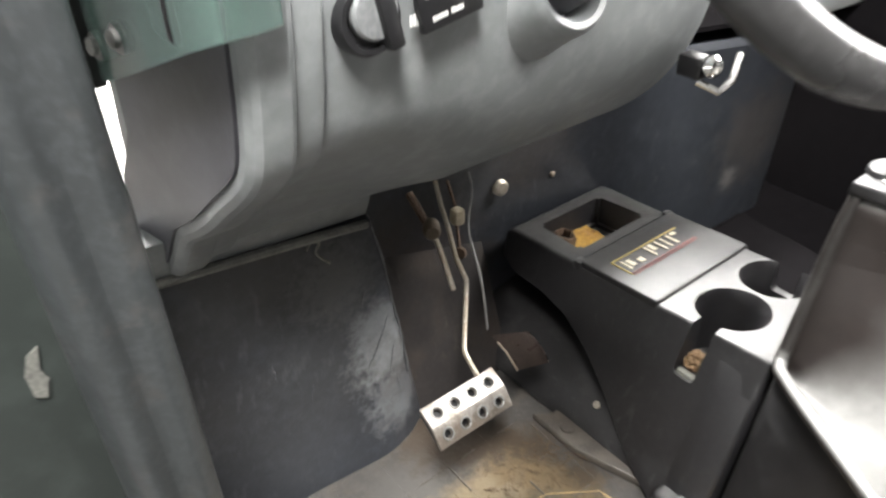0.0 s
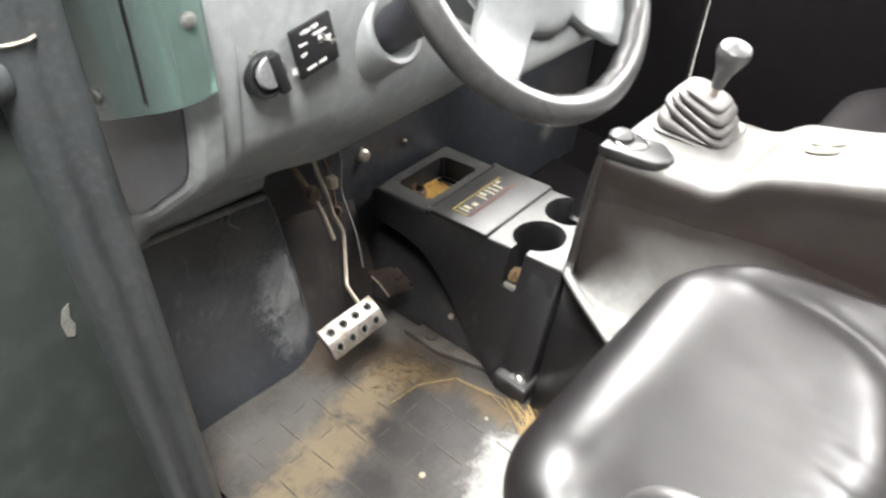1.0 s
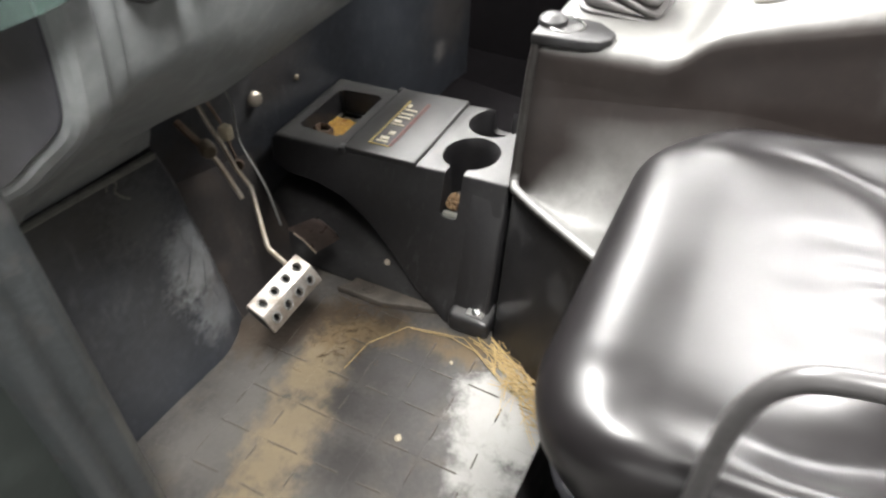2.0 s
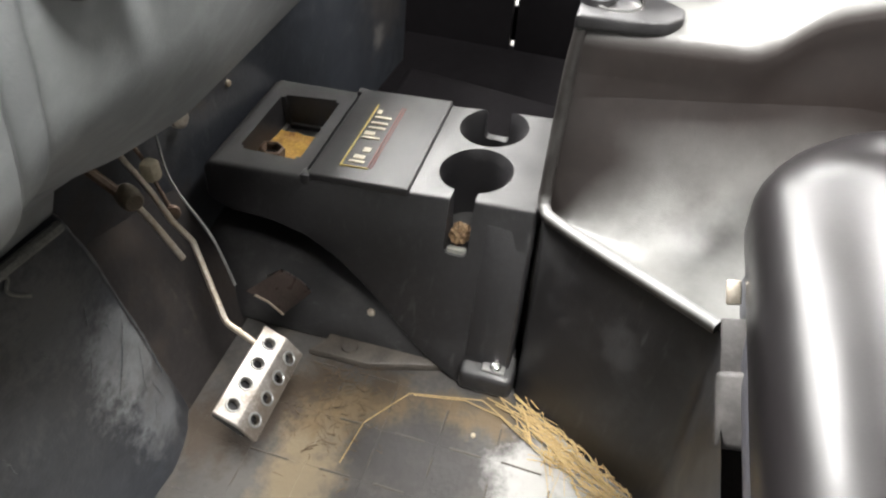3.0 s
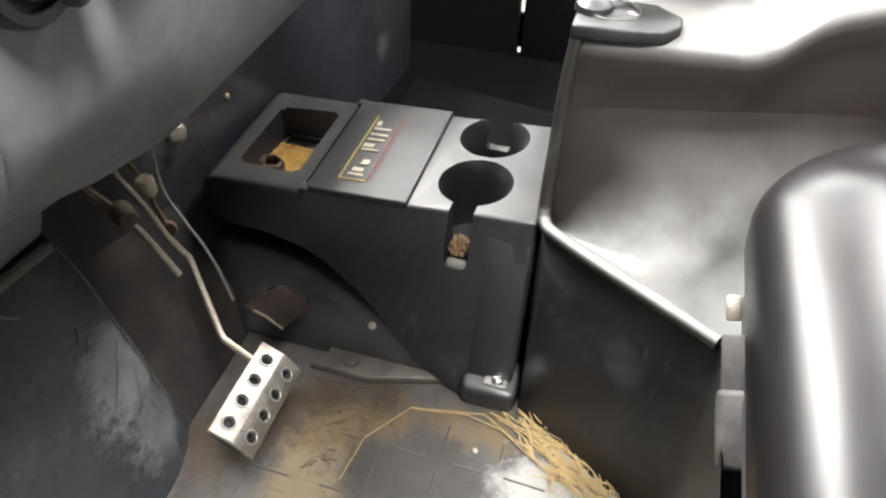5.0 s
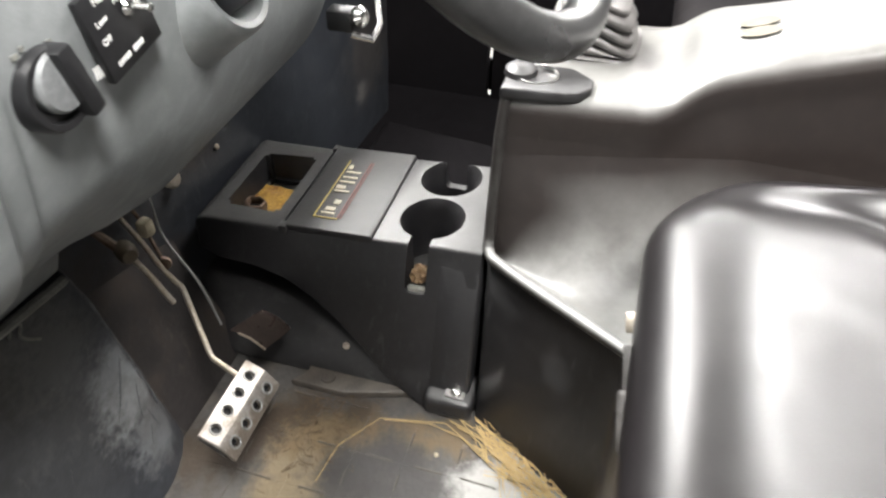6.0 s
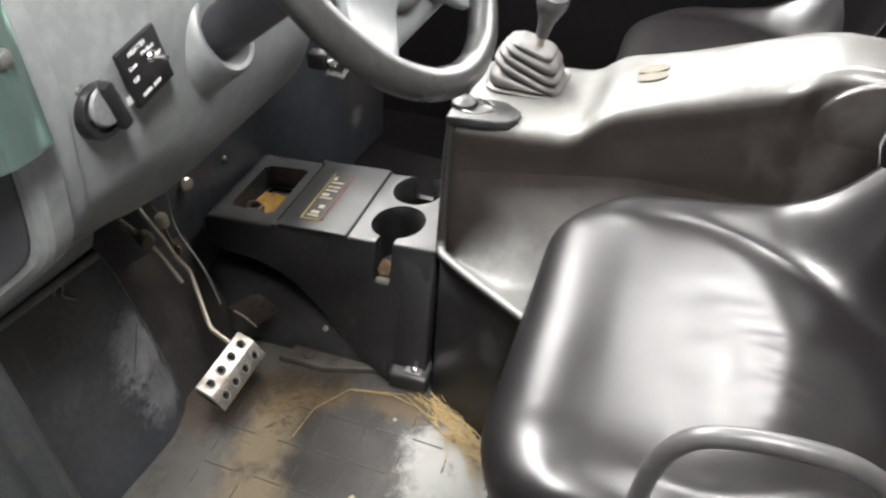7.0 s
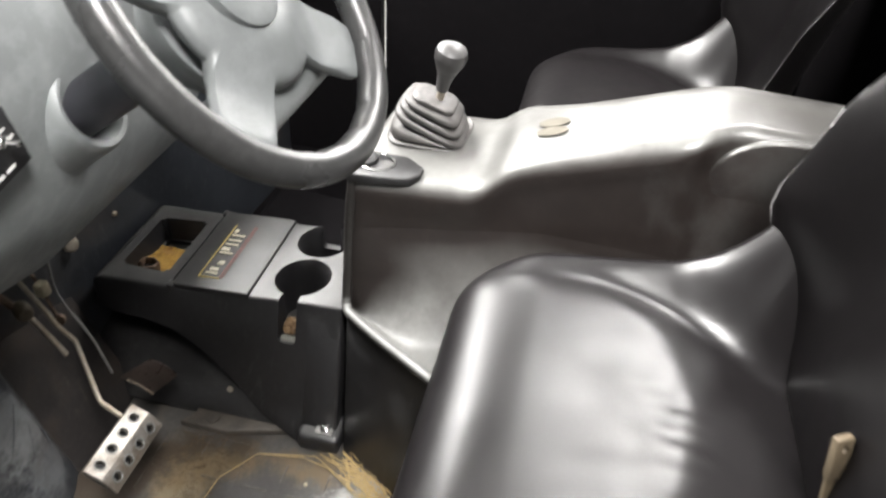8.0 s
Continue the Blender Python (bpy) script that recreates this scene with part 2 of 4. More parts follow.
# pale upward tint mixes shelf dust with painted light
LEDGE = material("dusty_lit_shelf_plastic", (0.022, 0.0195, 0.018), 0.40, second=(0.018, 0.016, 0.015), scale=12, bump=0.2, bump_scale=300, streak=((0.16, 0.16, 0.155), 0.6, (60, 20, 60), 0.54), dust=(0.05, 0.048, 0.045), dust_scale=16, dust_toplight=((0.25, 0.252, 0.245), 0.30, 0.90))
DIAL = material("grey_switch_plastic", (0.165, 0.171, 0.173), 0.45, scale=20, bump=0.1)
PLATE = material("black_plate", (0.012, 0.012, 0.013), 0.35, scale=20, bump=0.05)
STICKER = material("tan_sticker", (0.42, 0.37, 0.27), 0.55, scale=40, bump=0.0)
OVAL = material("faded_tan_sticker", (0.088, 0.080, 0.064), 0.8, second=(0.072, 0.066, 0.053), spec=0.25, scale=60, bump=0.0)
TAN = material("tan_belt", (0.095, 0.072, 0.045), 0.6, scale=40, bump=0.2)
CONCRETE = material("garage_concrete", (0.10, 0.097, 0.091), 0.8, scale=2, bump=0.3)
TINT = bpy.data.materials.new("green_tinted_sheet")
TINT.use_nodes = True
tn = TINT.node_tree
tn.nodes.remove(tn.nodes["Principled BSDF"])
tg, tt, tm, tf = (tn.nodes.new(k) for k in ("ShaderNodeBsdfGlossy", "ShaderNodeBsdfTransparent", "ShaderNodeMixShader", "ShaderNodeFresnel"))
tt.inputs[0].default_value = (0.58, 0.82, 0.73, 1)
tg.inputs["Roughness"].default_value = 0.12
tn.links.new(tf.outputs[0], tm.inputs[0])
tn.links.new(tt.outputs[0], tm.inputs[1])
tn.links.new(tg.outputs[0], tm.inputs[2])
# dust film, with the sheet's bright reflection painted in as pale diffuse
sheen_haze, th = tn.nodes.new("ShaderNodeBsdfDiffuse"), tn.nodes.new("ShaderNodeMixShader")
sheen_haze.inputs[0].default_value = (0.50, 0.66, 0.62, 1)
th.inputs[0].default_value = 0.12
tn.links.new(tm.outputs[0], th.inputs[1])
tn.links.new(sheen_haze.outputs[0], th.inputs[2])
tn.links.new(th.outputs[0], tn.nodes["Material Output"].inputs[0])


# mesh helpers
def part(name, bm, mat, parent=None, label="", smooth=35, hard=False):
    """Links a bmesh as one mesh object, under a thing or part if one is given."""
    me = bpy.data.meshes.new(name)
    bmesh.ops.recalc_face_normals(bm, faces=bm.faces)
    bm.to_mesh(me)
    bm.free()
    me.materials.append(mat)
    if not hard:
        for p in me.polygons:
            p.use_smooth = True
        me.set_sharp_from_angle(angle=radians(smooth))
    ob = new(name, me)
    if parent:
        ob.parent = parent
    if label:
        ob["label"] = label
    return ob


def thing(name, label, category, group="", kind="", at=(0, 0, 0)):
    ob = tagged(new(name), label, category, group, kind)
    ob.location = at
    return ob


def box(x0, x1, y0, y1, z0, z1, bevel=0.0, segments=2, m=None):
    bm = bmesh.new()
    bmesh.ops.create_cube(bm, size=1.0, matrix=Matrix.Translation(((x0 + x1) / 2, (y0 + y1) / 2, (z0 + z1) / 2)) @ Matrix.Diagonal((x1 - x0, y1 - y0, z1 - z0, 1)))
    if bevel:
        bmesh.ops.bevel(bm, geom=bm.edges[:], offset=bevel, segments=segments, profile=0.5, affect="EDGES")
    if m:
        bmesh.ops.transform(bm, matrix=m, verts=bm.verts)
    return bm


def prism(points, direction, bevel=0.0, segments=2):
    """A flat polygon of 3D points, drawn out along a direction."""
    bm = bmesh.new()
    d = Vector(direction)
    a = [bm.verts.new(p) for p in points]
    b = [bm.verts.new(Vector(p) + d) for p in points]
    bm.faces.new(a)
    bm.faces.new(b[::-1])
    for i in range(len(a)):
        j = (i + 1) % len(a)
        bm.faces.new((a[j], a[i], b[i], b[j]))
    bmesh.ops.recalc_face_normals(bm, faces=bm.faces)
    if bevel:
        bmesh.ops.bevel(bm, geom=bm.edges[:], offset=bevel, segments=segments, profile=0.5, affect="EDGES")
    return bm


def tube(points, radius, sides=12, closed=False, caps=True, squash=1.0):
    """A swept tube; radius may be a list."""
    bm = bmesh.new()
    pts = [Vector(p) for p in points]
    n = len(pts)
    rings = []
    ref = None
    for i, p in enumerate(pts):
        if closed:
            d = pts[(i + 1) % n] - pts[i - 1]
        else:
            d = pts[min(i + 1, n - 1)] - pts[max(i - 1, 0)]
        d.normalize()
        if ref is None:
            ref = d.orthogonal().normalized()
        u = (ref - d * ref.dot(d)).normalized()
        ref = u
        v = d.cross(u)
        r = radius[i] if isinstance(radius, (list, tuple)) else radius
        rings.append([bm.verts.new(p + u * r * math.cos(a) + v * r * squash * math.sin(a)) for a in (2 * math.pi * k / sides for k in range(sides))])
    for i in range(n if closed else n - 1):
        a, b = rings[i], rings[(i + 1) % n]
        for k in range(sides):
            bm.faces.new((a[k], a[(k + 1) % sides], b[(k + 1) % sides], b[k]))
    if caps and not closed:
        bm.faces.new(rings[0][::-1])
        bm.faces.new(rings[-1])
    return bm


def spline(points, steps=8):
    """Catmull-Rom through the points."""
    p = [Vector(q) for q in points]
    p = [2 * p[0] - p[1]] + p + [2 * p[-1] - p[-2]]
    out = []
    for i in range(1, len(p) - 2):
        for k in range(steps):
            t = k / steps
            a, b, c, d = p[i - 1 : i + 3]
            out.append(0.5 * ((2 * b) + (c - a) * t + (2 * a - 5 * b + 4 * c - d) * t * t + (3 * b - a - 3 * c + d) * t ** 3))
    out.append(p[-2])
    return out


def lathe(profile, m=None, sides=32, cap=True):
    """profile: (radius, height) turned round z."""
    bm = bmesh.new()
    rings = []
    for r, h in profile:
        rings.append([bm.verts.new((r * math.cos(a), r * math.sin(a), h)) for a in (2 * math.pi * k / sides for k in range(sides))])
    for a, b in zip(rings, rings[1:]):
        for k in range(sides):
            bm.faces.new((a[k], a[(k + 1) % sides], b[(k + 1) % sides], b[k]))
    if cap:
        bm.faces.new(rings[0][::-1])
        bm.faces.new(rings[-1])
    if m:
        bmesh.ops.transform(bm, matrix=m, verts=bm.verts)
    return bm


def loft(rows, cap=False):
    """A sheet through rows of points."""
    bm = bmesh.new()
    vs = [[bm.verts.new(p) for p in row] for row in rows]
    for a, b in zip(vs, vs[1:]):
        for k in range(len(a) - 1):
            bm.faces.new((a[k], a[k + 1], b[k + 1], b[k]))
    if cap:
        for row in (vs[0], vs[-1]):
            bm.faces.new(row)
    return bm


def axis(origin, direction, spin=0):
    """A pose at origin whose z points along direction."""
    return Matrix.Translation(origin) @ Vector(direction).to_track_quat("Z", "Y").to_matrix().to_4x4() @ pose(0, 0, 0, 0, 0, spin)


def smooth01(a, b, x):
    t = min(1, max(0, (x - a) / (b - a)))
    return t * t * (3 - 2 * t)

# structure: garage, cab shell, floor, walls
def structure(name, bm, mat, label, category, hard=False):
    return tagged(part(name, bm, mat, hard=hard), label, category, kind="structure")


structure("ground", box(-6, 6, -6, 6, -0.62, -0.5), CONCRETE, "grey concrete garage floor under the vehicle", "ground", True)
PAINT = material("grey_wall_sheet", (0.10, 0.102, 0.102), 0.7, scale=1.5, bump=0.1)
structure("wall_garage_front", box(-3.6, 3.6, 3.55, 3.65, -0.5, 3.3), PAINT, "pale grey sheet metal garage wall", "wall", True)
structure("wall_garage_rear", box(-3.6, 3.6, -3.65, -3.55, -0.5, 3.3), PAINT, "pale grey sheet metal garage wall", "wall", True)
structure("wall_garage_left", box(-3.65, -3.55, -3.55, 3.55, -0.5, 3.3), PAINT, "pale grey sheet metal garage wall", "wall", True)
structure("wall_garage_right", box(3.55, 3.65, -3.55, 3.55, -0.5, 3.3), PAINT, "pale grey sheet metal garage wall", "wall", True)
structure("ceiling_garage", box(-3.6, 3.6, -3.6, 3.6, 3.3, 3.4), PAINT, "pale grey garage ceiling", "ceiling", True)
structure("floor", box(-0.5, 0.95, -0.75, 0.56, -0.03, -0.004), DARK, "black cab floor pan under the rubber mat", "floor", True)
fw = []
for x, y, zt in ((-0.23, 0.505, 0.54), (0.06, 0.480, 0.52), (0.14, 0.470, 0.48), (0.40, 0.446, 0.45), (0.64, 0.430, 0.425), (0.805, 0.419, 0.408), (0.822, 0.424, 0.404), (0.828, 0.44, 0.40)):
    fw.append([(x, y + 0.005, -0.01), (x, y, 0.10), (x, y - 0.004, 0.30), (x, y - 0.02, zt - 0.012), (x, y - 0.012, zt), (x, y + 0.06, zt), (x, y + 0.06, -0.01), (x, y + 0.005, -0.01)])
structure("wall_firewall", loft(fw, True), WELL, "scuffed black firewall panel behind the pedals", "wall")
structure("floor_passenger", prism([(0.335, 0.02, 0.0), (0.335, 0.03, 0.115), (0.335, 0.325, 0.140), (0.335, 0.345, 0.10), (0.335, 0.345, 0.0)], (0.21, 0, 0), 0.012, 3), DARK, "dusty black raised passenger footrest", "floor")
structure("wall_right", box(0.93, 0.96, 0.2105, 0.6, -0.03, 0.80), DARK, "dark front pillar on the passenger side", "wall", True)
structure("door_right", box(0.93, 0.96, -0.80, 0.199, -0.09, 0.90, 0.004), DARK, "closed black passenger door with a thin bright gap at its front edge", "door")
# occluder added to interrupt the bright slit
structure("gap_block", box(0.961, 0.972, 0.19, 0.222, 0.002, 0.085, 0.002), DARK, "black block added across the door gap to break its light", "trim")
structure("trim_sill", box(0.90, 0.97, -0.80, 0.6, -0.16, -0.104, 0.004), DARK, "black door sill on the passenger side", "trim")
# unseen panel added to keep lamp light off the passenger seat
structure("shade_panel_rear_quarter", box(0.93, 0.96, -0.80, -0.54, 0.9025, 1.34), DARK, "unseen black panel added to shade the passenger seat", "wall", True)
# unseen height chosen to block lamp reflections in the cushion's rear
structure("wall_rear", box(-0.52, 0.95, -0.80, -0.76, -0.03, 1.30), DARK, "black rear cab wall behind the seats, its unseen top added to block light", "wall", True)

# made-up cover that hides the brightly lit top of the firewall
structure("cowl", prism([(-0.21, 0.475, 0.520), (0.93, 0.385, 0.43), (0.93, 0.60, 0.56), (-0.21, 0.60, 0.60)], (0, 0, 0.008)), DARK, "black cover added above the firewall to keep its top dark", "cowl")

# added screen that blocks the bright ground from showing past the dash
structure("dark_screen", box(-0.16, 0.93, 0.60, 0.62, 0.30, 1.0), DARK, "black screen added behind the dashboard to hide bright ground", "wall", True)

# left wheel arch panel beside the pedals
arch_rows = []
for z, pts in (
    (-0.01, ((-0.49, 0.390), (-0.36, 0.383), (-0.270, 0.375), (-0.240, 0.371), (-0.212, 0.376), (-0.180, 0.386), (-0.150, 0.402), (-0.128, 0.45), (-0.120, 0.54))),
    (0.03, ((-0.49, 0.391), (-0.36, 0.386), (-0.265, 0.380), (-0.235, 0.378), (-0.205, 0.382), (-0.176, 0.390), (-0.154, 0.404), (-0.136, 0.45), (-0.128, 0.54))),
    (0.09, ((-0.49, 0.392), (-0.36, 0.389), (-0.255, 0.386), (-0.225, 0.386), (-0.198, 0.388), (-0.178, 0.393), (-0.164, 0.404), (-0.150, 0.45), (-0.142, 0.54))),
    (0.16, ((-0.49, 0.392), (-0.36, 0.390), (-0.250, 0.389), (-0.220, 0.389), (-0.197, 0.390), (-0.184, 0.394), (-0.176, 0.404), (-0.165, 0.45), (-0.158, 0.54))),
    (0.25, ((-0.49, 0.392), (-0.36, 0.391), (-0.255, 0.390), (-0.225, 0.390), (-0.206, 0.391), (-0.198, 0.394), (-0.193, 0.402), (-0.184, 0.45), (-0.178, 0.54))),
    (0.34, ((-0.49, 0.391), (-0.36, 0.390), (-0.265, 0.389), (-0.235, 0.389), (-0.219, 0.390), (-0.212, 0.393), (-0.208, 0.401), (-0.200, 0.45), (-0.194, 0.54))),
    (0.393, ((-0.49, 0.390), (-0.36, 0.389), (-0.272, 0.389), (-0.244, 0.389), (-0.230, 0.390), (-0.224, 0.393), (-0.220, 0.401), (-0.212, 0.45), (-0.206, 0.54))),
):
    arch_rows.append([(x, y, z + (0.030 if z > 0.38 else 0.0) * smooth01(-0.22, -0.47, x)) for x, y in pts])
arch_rows.append([(x, y + 0.012, z + 0.006) for x, y, z in arch_rows[-1]])
arch_rows.append([(x, y + 0.08, z) for x, y, z in arch_rows[-1]])
arch = structure("wall_left_bump", loft(arch_rows), WELL, "scuffed blue-black wheel arch panel beside the brake pedal", "wall")

part("drip_mark", tube(spline([(-0.313, 0.3875, 0.392), (-0.306, 0.3868, 0.402), (-0.297, 0.3868, 0.395), (-0.302, 0.3872, 0.386), (-0.296, 0.3878, 0.374), (-0.285, 0.3884, 0.362)], 5), 0.0016, 6), EDGE, arch, "dried pale splash")
scratch_rnd = random.Random(11)


def scratch(x, z, length, lean, width):
    """A thin ragged scrape on the face of the arch panel."""
    pts, ws = [], []
    for k in range(7):
        q = k / 6 - 0.5
        pts.append((x + lean * length * q + scratch_rnd.gauss(0, 0.0006), 0.3885 - 0.0040 * (1 - smooth01(0.03, 0.16, z + length * q)), z + length * q))
        ws.append(width * (0.25 + 0.75 * math.cos(math.pi * q) ** 2) * scratch_rnd.uniform(0.6, 1.2))
    part("scrape", tube(pts, ws, 6, squash=0.4), SCUFF, arch, "pale scrape in the panel")


for x, z, length, lean, width in ((-0.222, 0.215, 0.060, 0.45, 0.0014), (-0.214, 0.235, 0.045, 0.30, 0.0010), (-0.228, 0.255, 0.040, -0.25, 0.0009), (-0.208, 0.165, 0.070, 0.20, 0.0013), (-0.200, 0.120, 0.060, -0.15, 0.0011), (-0.236, 0.190, 0.050, 0.55, 0.0009), (-0.250, 0.140, 0.045, 0.10, 0.0008), (-0.215, 0.090, 0.040, 0.35, 0.0010), (-0.265, 0.235, 0.030, 0.40, 0.0007), (-0.300, 0.300, 0.022, -0.30, 0.0006), (-0.330, 0.180, 0.026, 0.20, 0.0006), (-0.245, 0.290, 0.030, 0.15, 0.0008), (-0.375, 0.240, 0.030, -0.10, 0.0006)):
    scratch(x, z, length, lean, width)
part("worn_corner", tube(spline([(-0.2235, 0.3925, 0.385), (-0.2110, 0.3928, 0.335), (-0.1990, 0.3932, 0.260), (-0.1865, 0.3932, 0.190), (-0.1800, 0.3928, 0.120)], 4), [0.0008 + 0.0010 * scratch_rnd.random() for _ in range(17)], 6), SCUFF, arch, "pale worn corner")
part("worn_edge", tube(spline([(-0.475, 0.389, 0.423), (-0.40, 0.3875, 0.416), (-0.30, 0.3875, 0.404), (-0.232, 0.389, 0.394)], 5), 0.0055, 8), EDGE, arch, "pale worn top edge")

structure("toe_board", prism([(-0.20, 0.500, 0.26), (-0.20, 0.402, -0.004), (-0.20, 0.52, -0.004), (-0.20, 0.52, 0.26)], (0.233, 0, 0)), TOE, "dirty brown-black sloping toe board behind the pedals", "floor")

structure("trim_dash_lower", prism([(-0.49, 0.393, 0.422), (-0.49, 0.383, 0.445), (-0.49, 0.372, 0.478), (-0.49, 0.45, 0.478), (-0.49, 0.45, 0.40)], (0.262, 0, -0.018), 0.003), DASH, "grey lower dashboard trim above the wheel arch panel", "trim")

# front pillar at the driver's door
structure("pillar", prism([(-0.572, 0.222, -0.05), (-0.563, 0.202, -0.05), (-0.552, 0.193, -0.05), (-0.540, 0.199, -0.05), (-0.534, 0.199, -0.05), (-0.520, 0.190, -0.05), (-0.506, 0.197, -0.05), (-0.501, 0.225, -0.05), (-0.494, 0.295, -0.05), (-0.52, 0.325, -0.05), (-0.565, 0.30, -0.05)], (-0.028, 0.0, 1.80), 0.004, 2), PILLAR, "dark painted front pillar at the door opening", "pillar")

# opened driver's door
door = thing("driver_door", "opened dark green cab door with a white scuff", "door", kind="structure")
part("panel", box(-1.45, -0.535, 0.222, 0.26, -0.10, 0.76, 0.006), DOOR, door)
part("top_rail", tube([(-1.45, 0.22, 0.775), (-0.575, 0.22, 0.775)], 0.022, 14), PILLAR, door, "grey tube along the door's top")
part("loop", tube([(-0.562 + 0.017 * math.cos(a), 0.205 + 0.012 * math.sin(a), 0.806) for a in (2 * math.pi * k / 24 for k in range(24))], 0.0018, 6, True), STEEL, door, "thin steel loop")
part("scuff", prism([(-0.606, 0.2215, 0.492), (-0.599, 0.2215, 0.488), (-0.594, 0.2215, 0.503), (-0.597, 0.2215, 0.513), (-0.593, 0.2215, 0.531), (-0.601, 0.2215, 0.526), (-0.607, 0.2215, 0.511)], (0, -0.0015, 0)), EDGE, door, "pale scraped patch")

# rubber mat of separate pads
mat_floor = thing("floor_mat", "dusty tan and grey rubber floor mat with moulded squares", "mat", kind="structure")
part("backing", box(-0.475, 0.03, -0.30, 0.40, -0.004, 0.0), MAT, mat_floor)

def carve(bm, cutters):
    """The solid bm less the solids in cutters."""
    me = bpy.data.meshes.new("solid")
    bmesh.ops.recalc_face_normals(bm, faces=bm.faces)
    bm.to_mesh(me)
    bm.free()
    ob = new("solid", me)
    tools = []
    for c in cutters:
        cm = bpy.data.meshes.new("tool")
        bmesh.ops.recalc_face_normals(c, faces=c.faces)
        c.to_mesh(cm)
        c.free()
        tools.append(new("tool", cm))
        mod = ob.modifiers.new("cut", "BOOLEAN")
        mod.operation, mod.solver, mod.object = "DIFFERENCE", "EXACT", tools[-1]
    bpy.context.view_layer.update()
    done = bpy.data.meshes.new_from_object(ob.evaluated_get(bpy.context.evaluated_depsgraph_get()))
    out = bmesh.new()
    out.from_mesh(done)
    for o in (ob, *tools):
        old = o.data
        bpy.data.objects.remove(o)
        bpy.data.meshes.remove(old)
    bpy.data.meshes.remove(done)
    return out


# dashboard
DASH_PROFILE = [(y, z) for _, y, z in spline([(0, 0.405, 0.424), (0, 0.355, 0.445), (0, 0.310, 0.471), (0, 0.270, 0.504), (0, 0.236, 0.544), (0, 0.212, 0.594), (0, 0.200, 0.645), (0, 0.193, 0.70), (0, 0.19, 0.75), (0, 0.195, 0.81), (0, 0.212, 0.87), (0, 0.24, 0.92), (0, 0.28, 0.945), (0, 0.345, 0.955)], 4)]


def dash_rows(stations):
    """Dash profile at several x, each with an outward offset; the left end runs slantwise."""
    rows = []
    n = len(DASH_PROFILE)
    for x, off in stations:
        row = []
        for i, (y, z) in enumerate(DASH_PROFILE):
            a, b = DASH_PROFILE[max(i - 1, 0)], DASH_PROFILE[min(i + 1, n - 1)]
            d = Vector((b[0] - a[0], b[1] - a[1])).normalized()
            slant = -0.12 * (y - 0.2) * (1 - smooth01(-0.43, -0.2, x))
            lift = 0.048 * (1 - smooth01(-0.36, -0.17, x)) * (1 - smooth01(0.50, 0.64, z)) * smooth01(0.425, 0.455, z)
            row.append((x + slant, y - d.y * off, z + d.x * off + lift))
        back = 0.03 * (1 - smooth01(-0.43, -0.2, x))
        row += [(x - back, 0.365, 0.95), (x - back, 0.385, 0.62), (x - back, 0.43, 0.43)]
        rows.append(row + row[:1])
    return rows


def make_dash():
    dash = thing("dashboard", "grey moulded plastic dashboard with a rounded underside", "dashboard")
    st = [(-0.437, 0.003), (-0.433, 0.009), (-0.428, 0.012), (-0.406, 0.012), (-0.402, 0.010), (-0.399, 0.005), (-0.380, 0.005), (-0.377, 0.004), (-0.374, 0.0)] + [(-0.33 + 0.05 * i, 0.0) for i in range(9)] + [(0.088, 0.0), (0.10, -0.004), (0.106, -0.014)]
    bm = loft(dash_rows(st), True)
    bmesh.ops.remove_doubles(bm, verts=bm.verts, dist=1e-5)
    part("body", bm, DASH, dash, smooth=24)
    cap = [(-0.4378 - 0.12 * (y - 0.2), y + 0.004 * (1 - smooth01(0.30, 0.40, y)), z + 0.004 * (1 - smooth01(0.55, 0.7, z)) + 0.048 * (1 - smooth01(0.50, 0.64, z)) * smooth01(0.425, 0.455, z)) for y, z in DASH_PROFILE] + [(-0.460, 0.36, 0.945), (-0.459, 0.365, 0.640), (-0.466, 0.362, 0.595), (-0.470, 0.400, 0.540), (-0.474, 0.430, 0.445)]
    part("end_cap", prism(cap, (-0.003, 0, 0)), ENDCAP, dash, "dark side cover of the dashboard")
    # added black block in place of the shade on the dash end
    part("side_shade", box(-0.468, -0.447, 0.200, 0.40, 0.705, 1.10, 0.006), BLACK, dash, "black block standing for the shade behind the tinted sheet")
    # steering column boss
    boss = axis((-0.1545, 0.176, 0.705), (0.06, -0.91, 0.41))
    part("column_boss", lathe([(0.068, -0.085), (0.059, -0.055), (0.052, -0.028), (0.0480, -0.008), (0.0465, -0.003), (0.043, 0.0), (0.038, -0.001), (0.034, -0.006), (0.033, -0.014), (0.033, -0.07)], boss, 40), DASH, dash)
    # light switch
    d = axis((-0.342, 0.193, 0.703), (0, -1, 0.08))
    dial = part("light_switch", lathe([(0.0255, -0.01), (0.0255, 0.007), (0.0235, 0.011), (0.0195, 0.011), (0.0185, 0.006), (0.012, 0.005)], d, 36), PLATE, dash, "black rotary light switch")
    part("face", lathe([(0.0185, 0.004), (0.0185, 0.0115), (0.0165, 0.0135), (0.004, 0.014)], d @ pose(0.003, 0.004, 0), 32), DIAL, dial, "grey switch face")
    part("grip", box(0.004, 0.017, -0.024, 0.022, 0.0, 0.020, 0.003, 2, d @ pose(0, 0, 0, 0, 0, 12)), PLATE, dial)
    # heater plate
    p = axis((-0.2745, 0.187, 0.716), (0, -1, 0.06), 0) @ pose(0, 0, 0, 0, 0, 9) @ Matrix.Diagonal((0.87, 0.78, 0.87, 1))
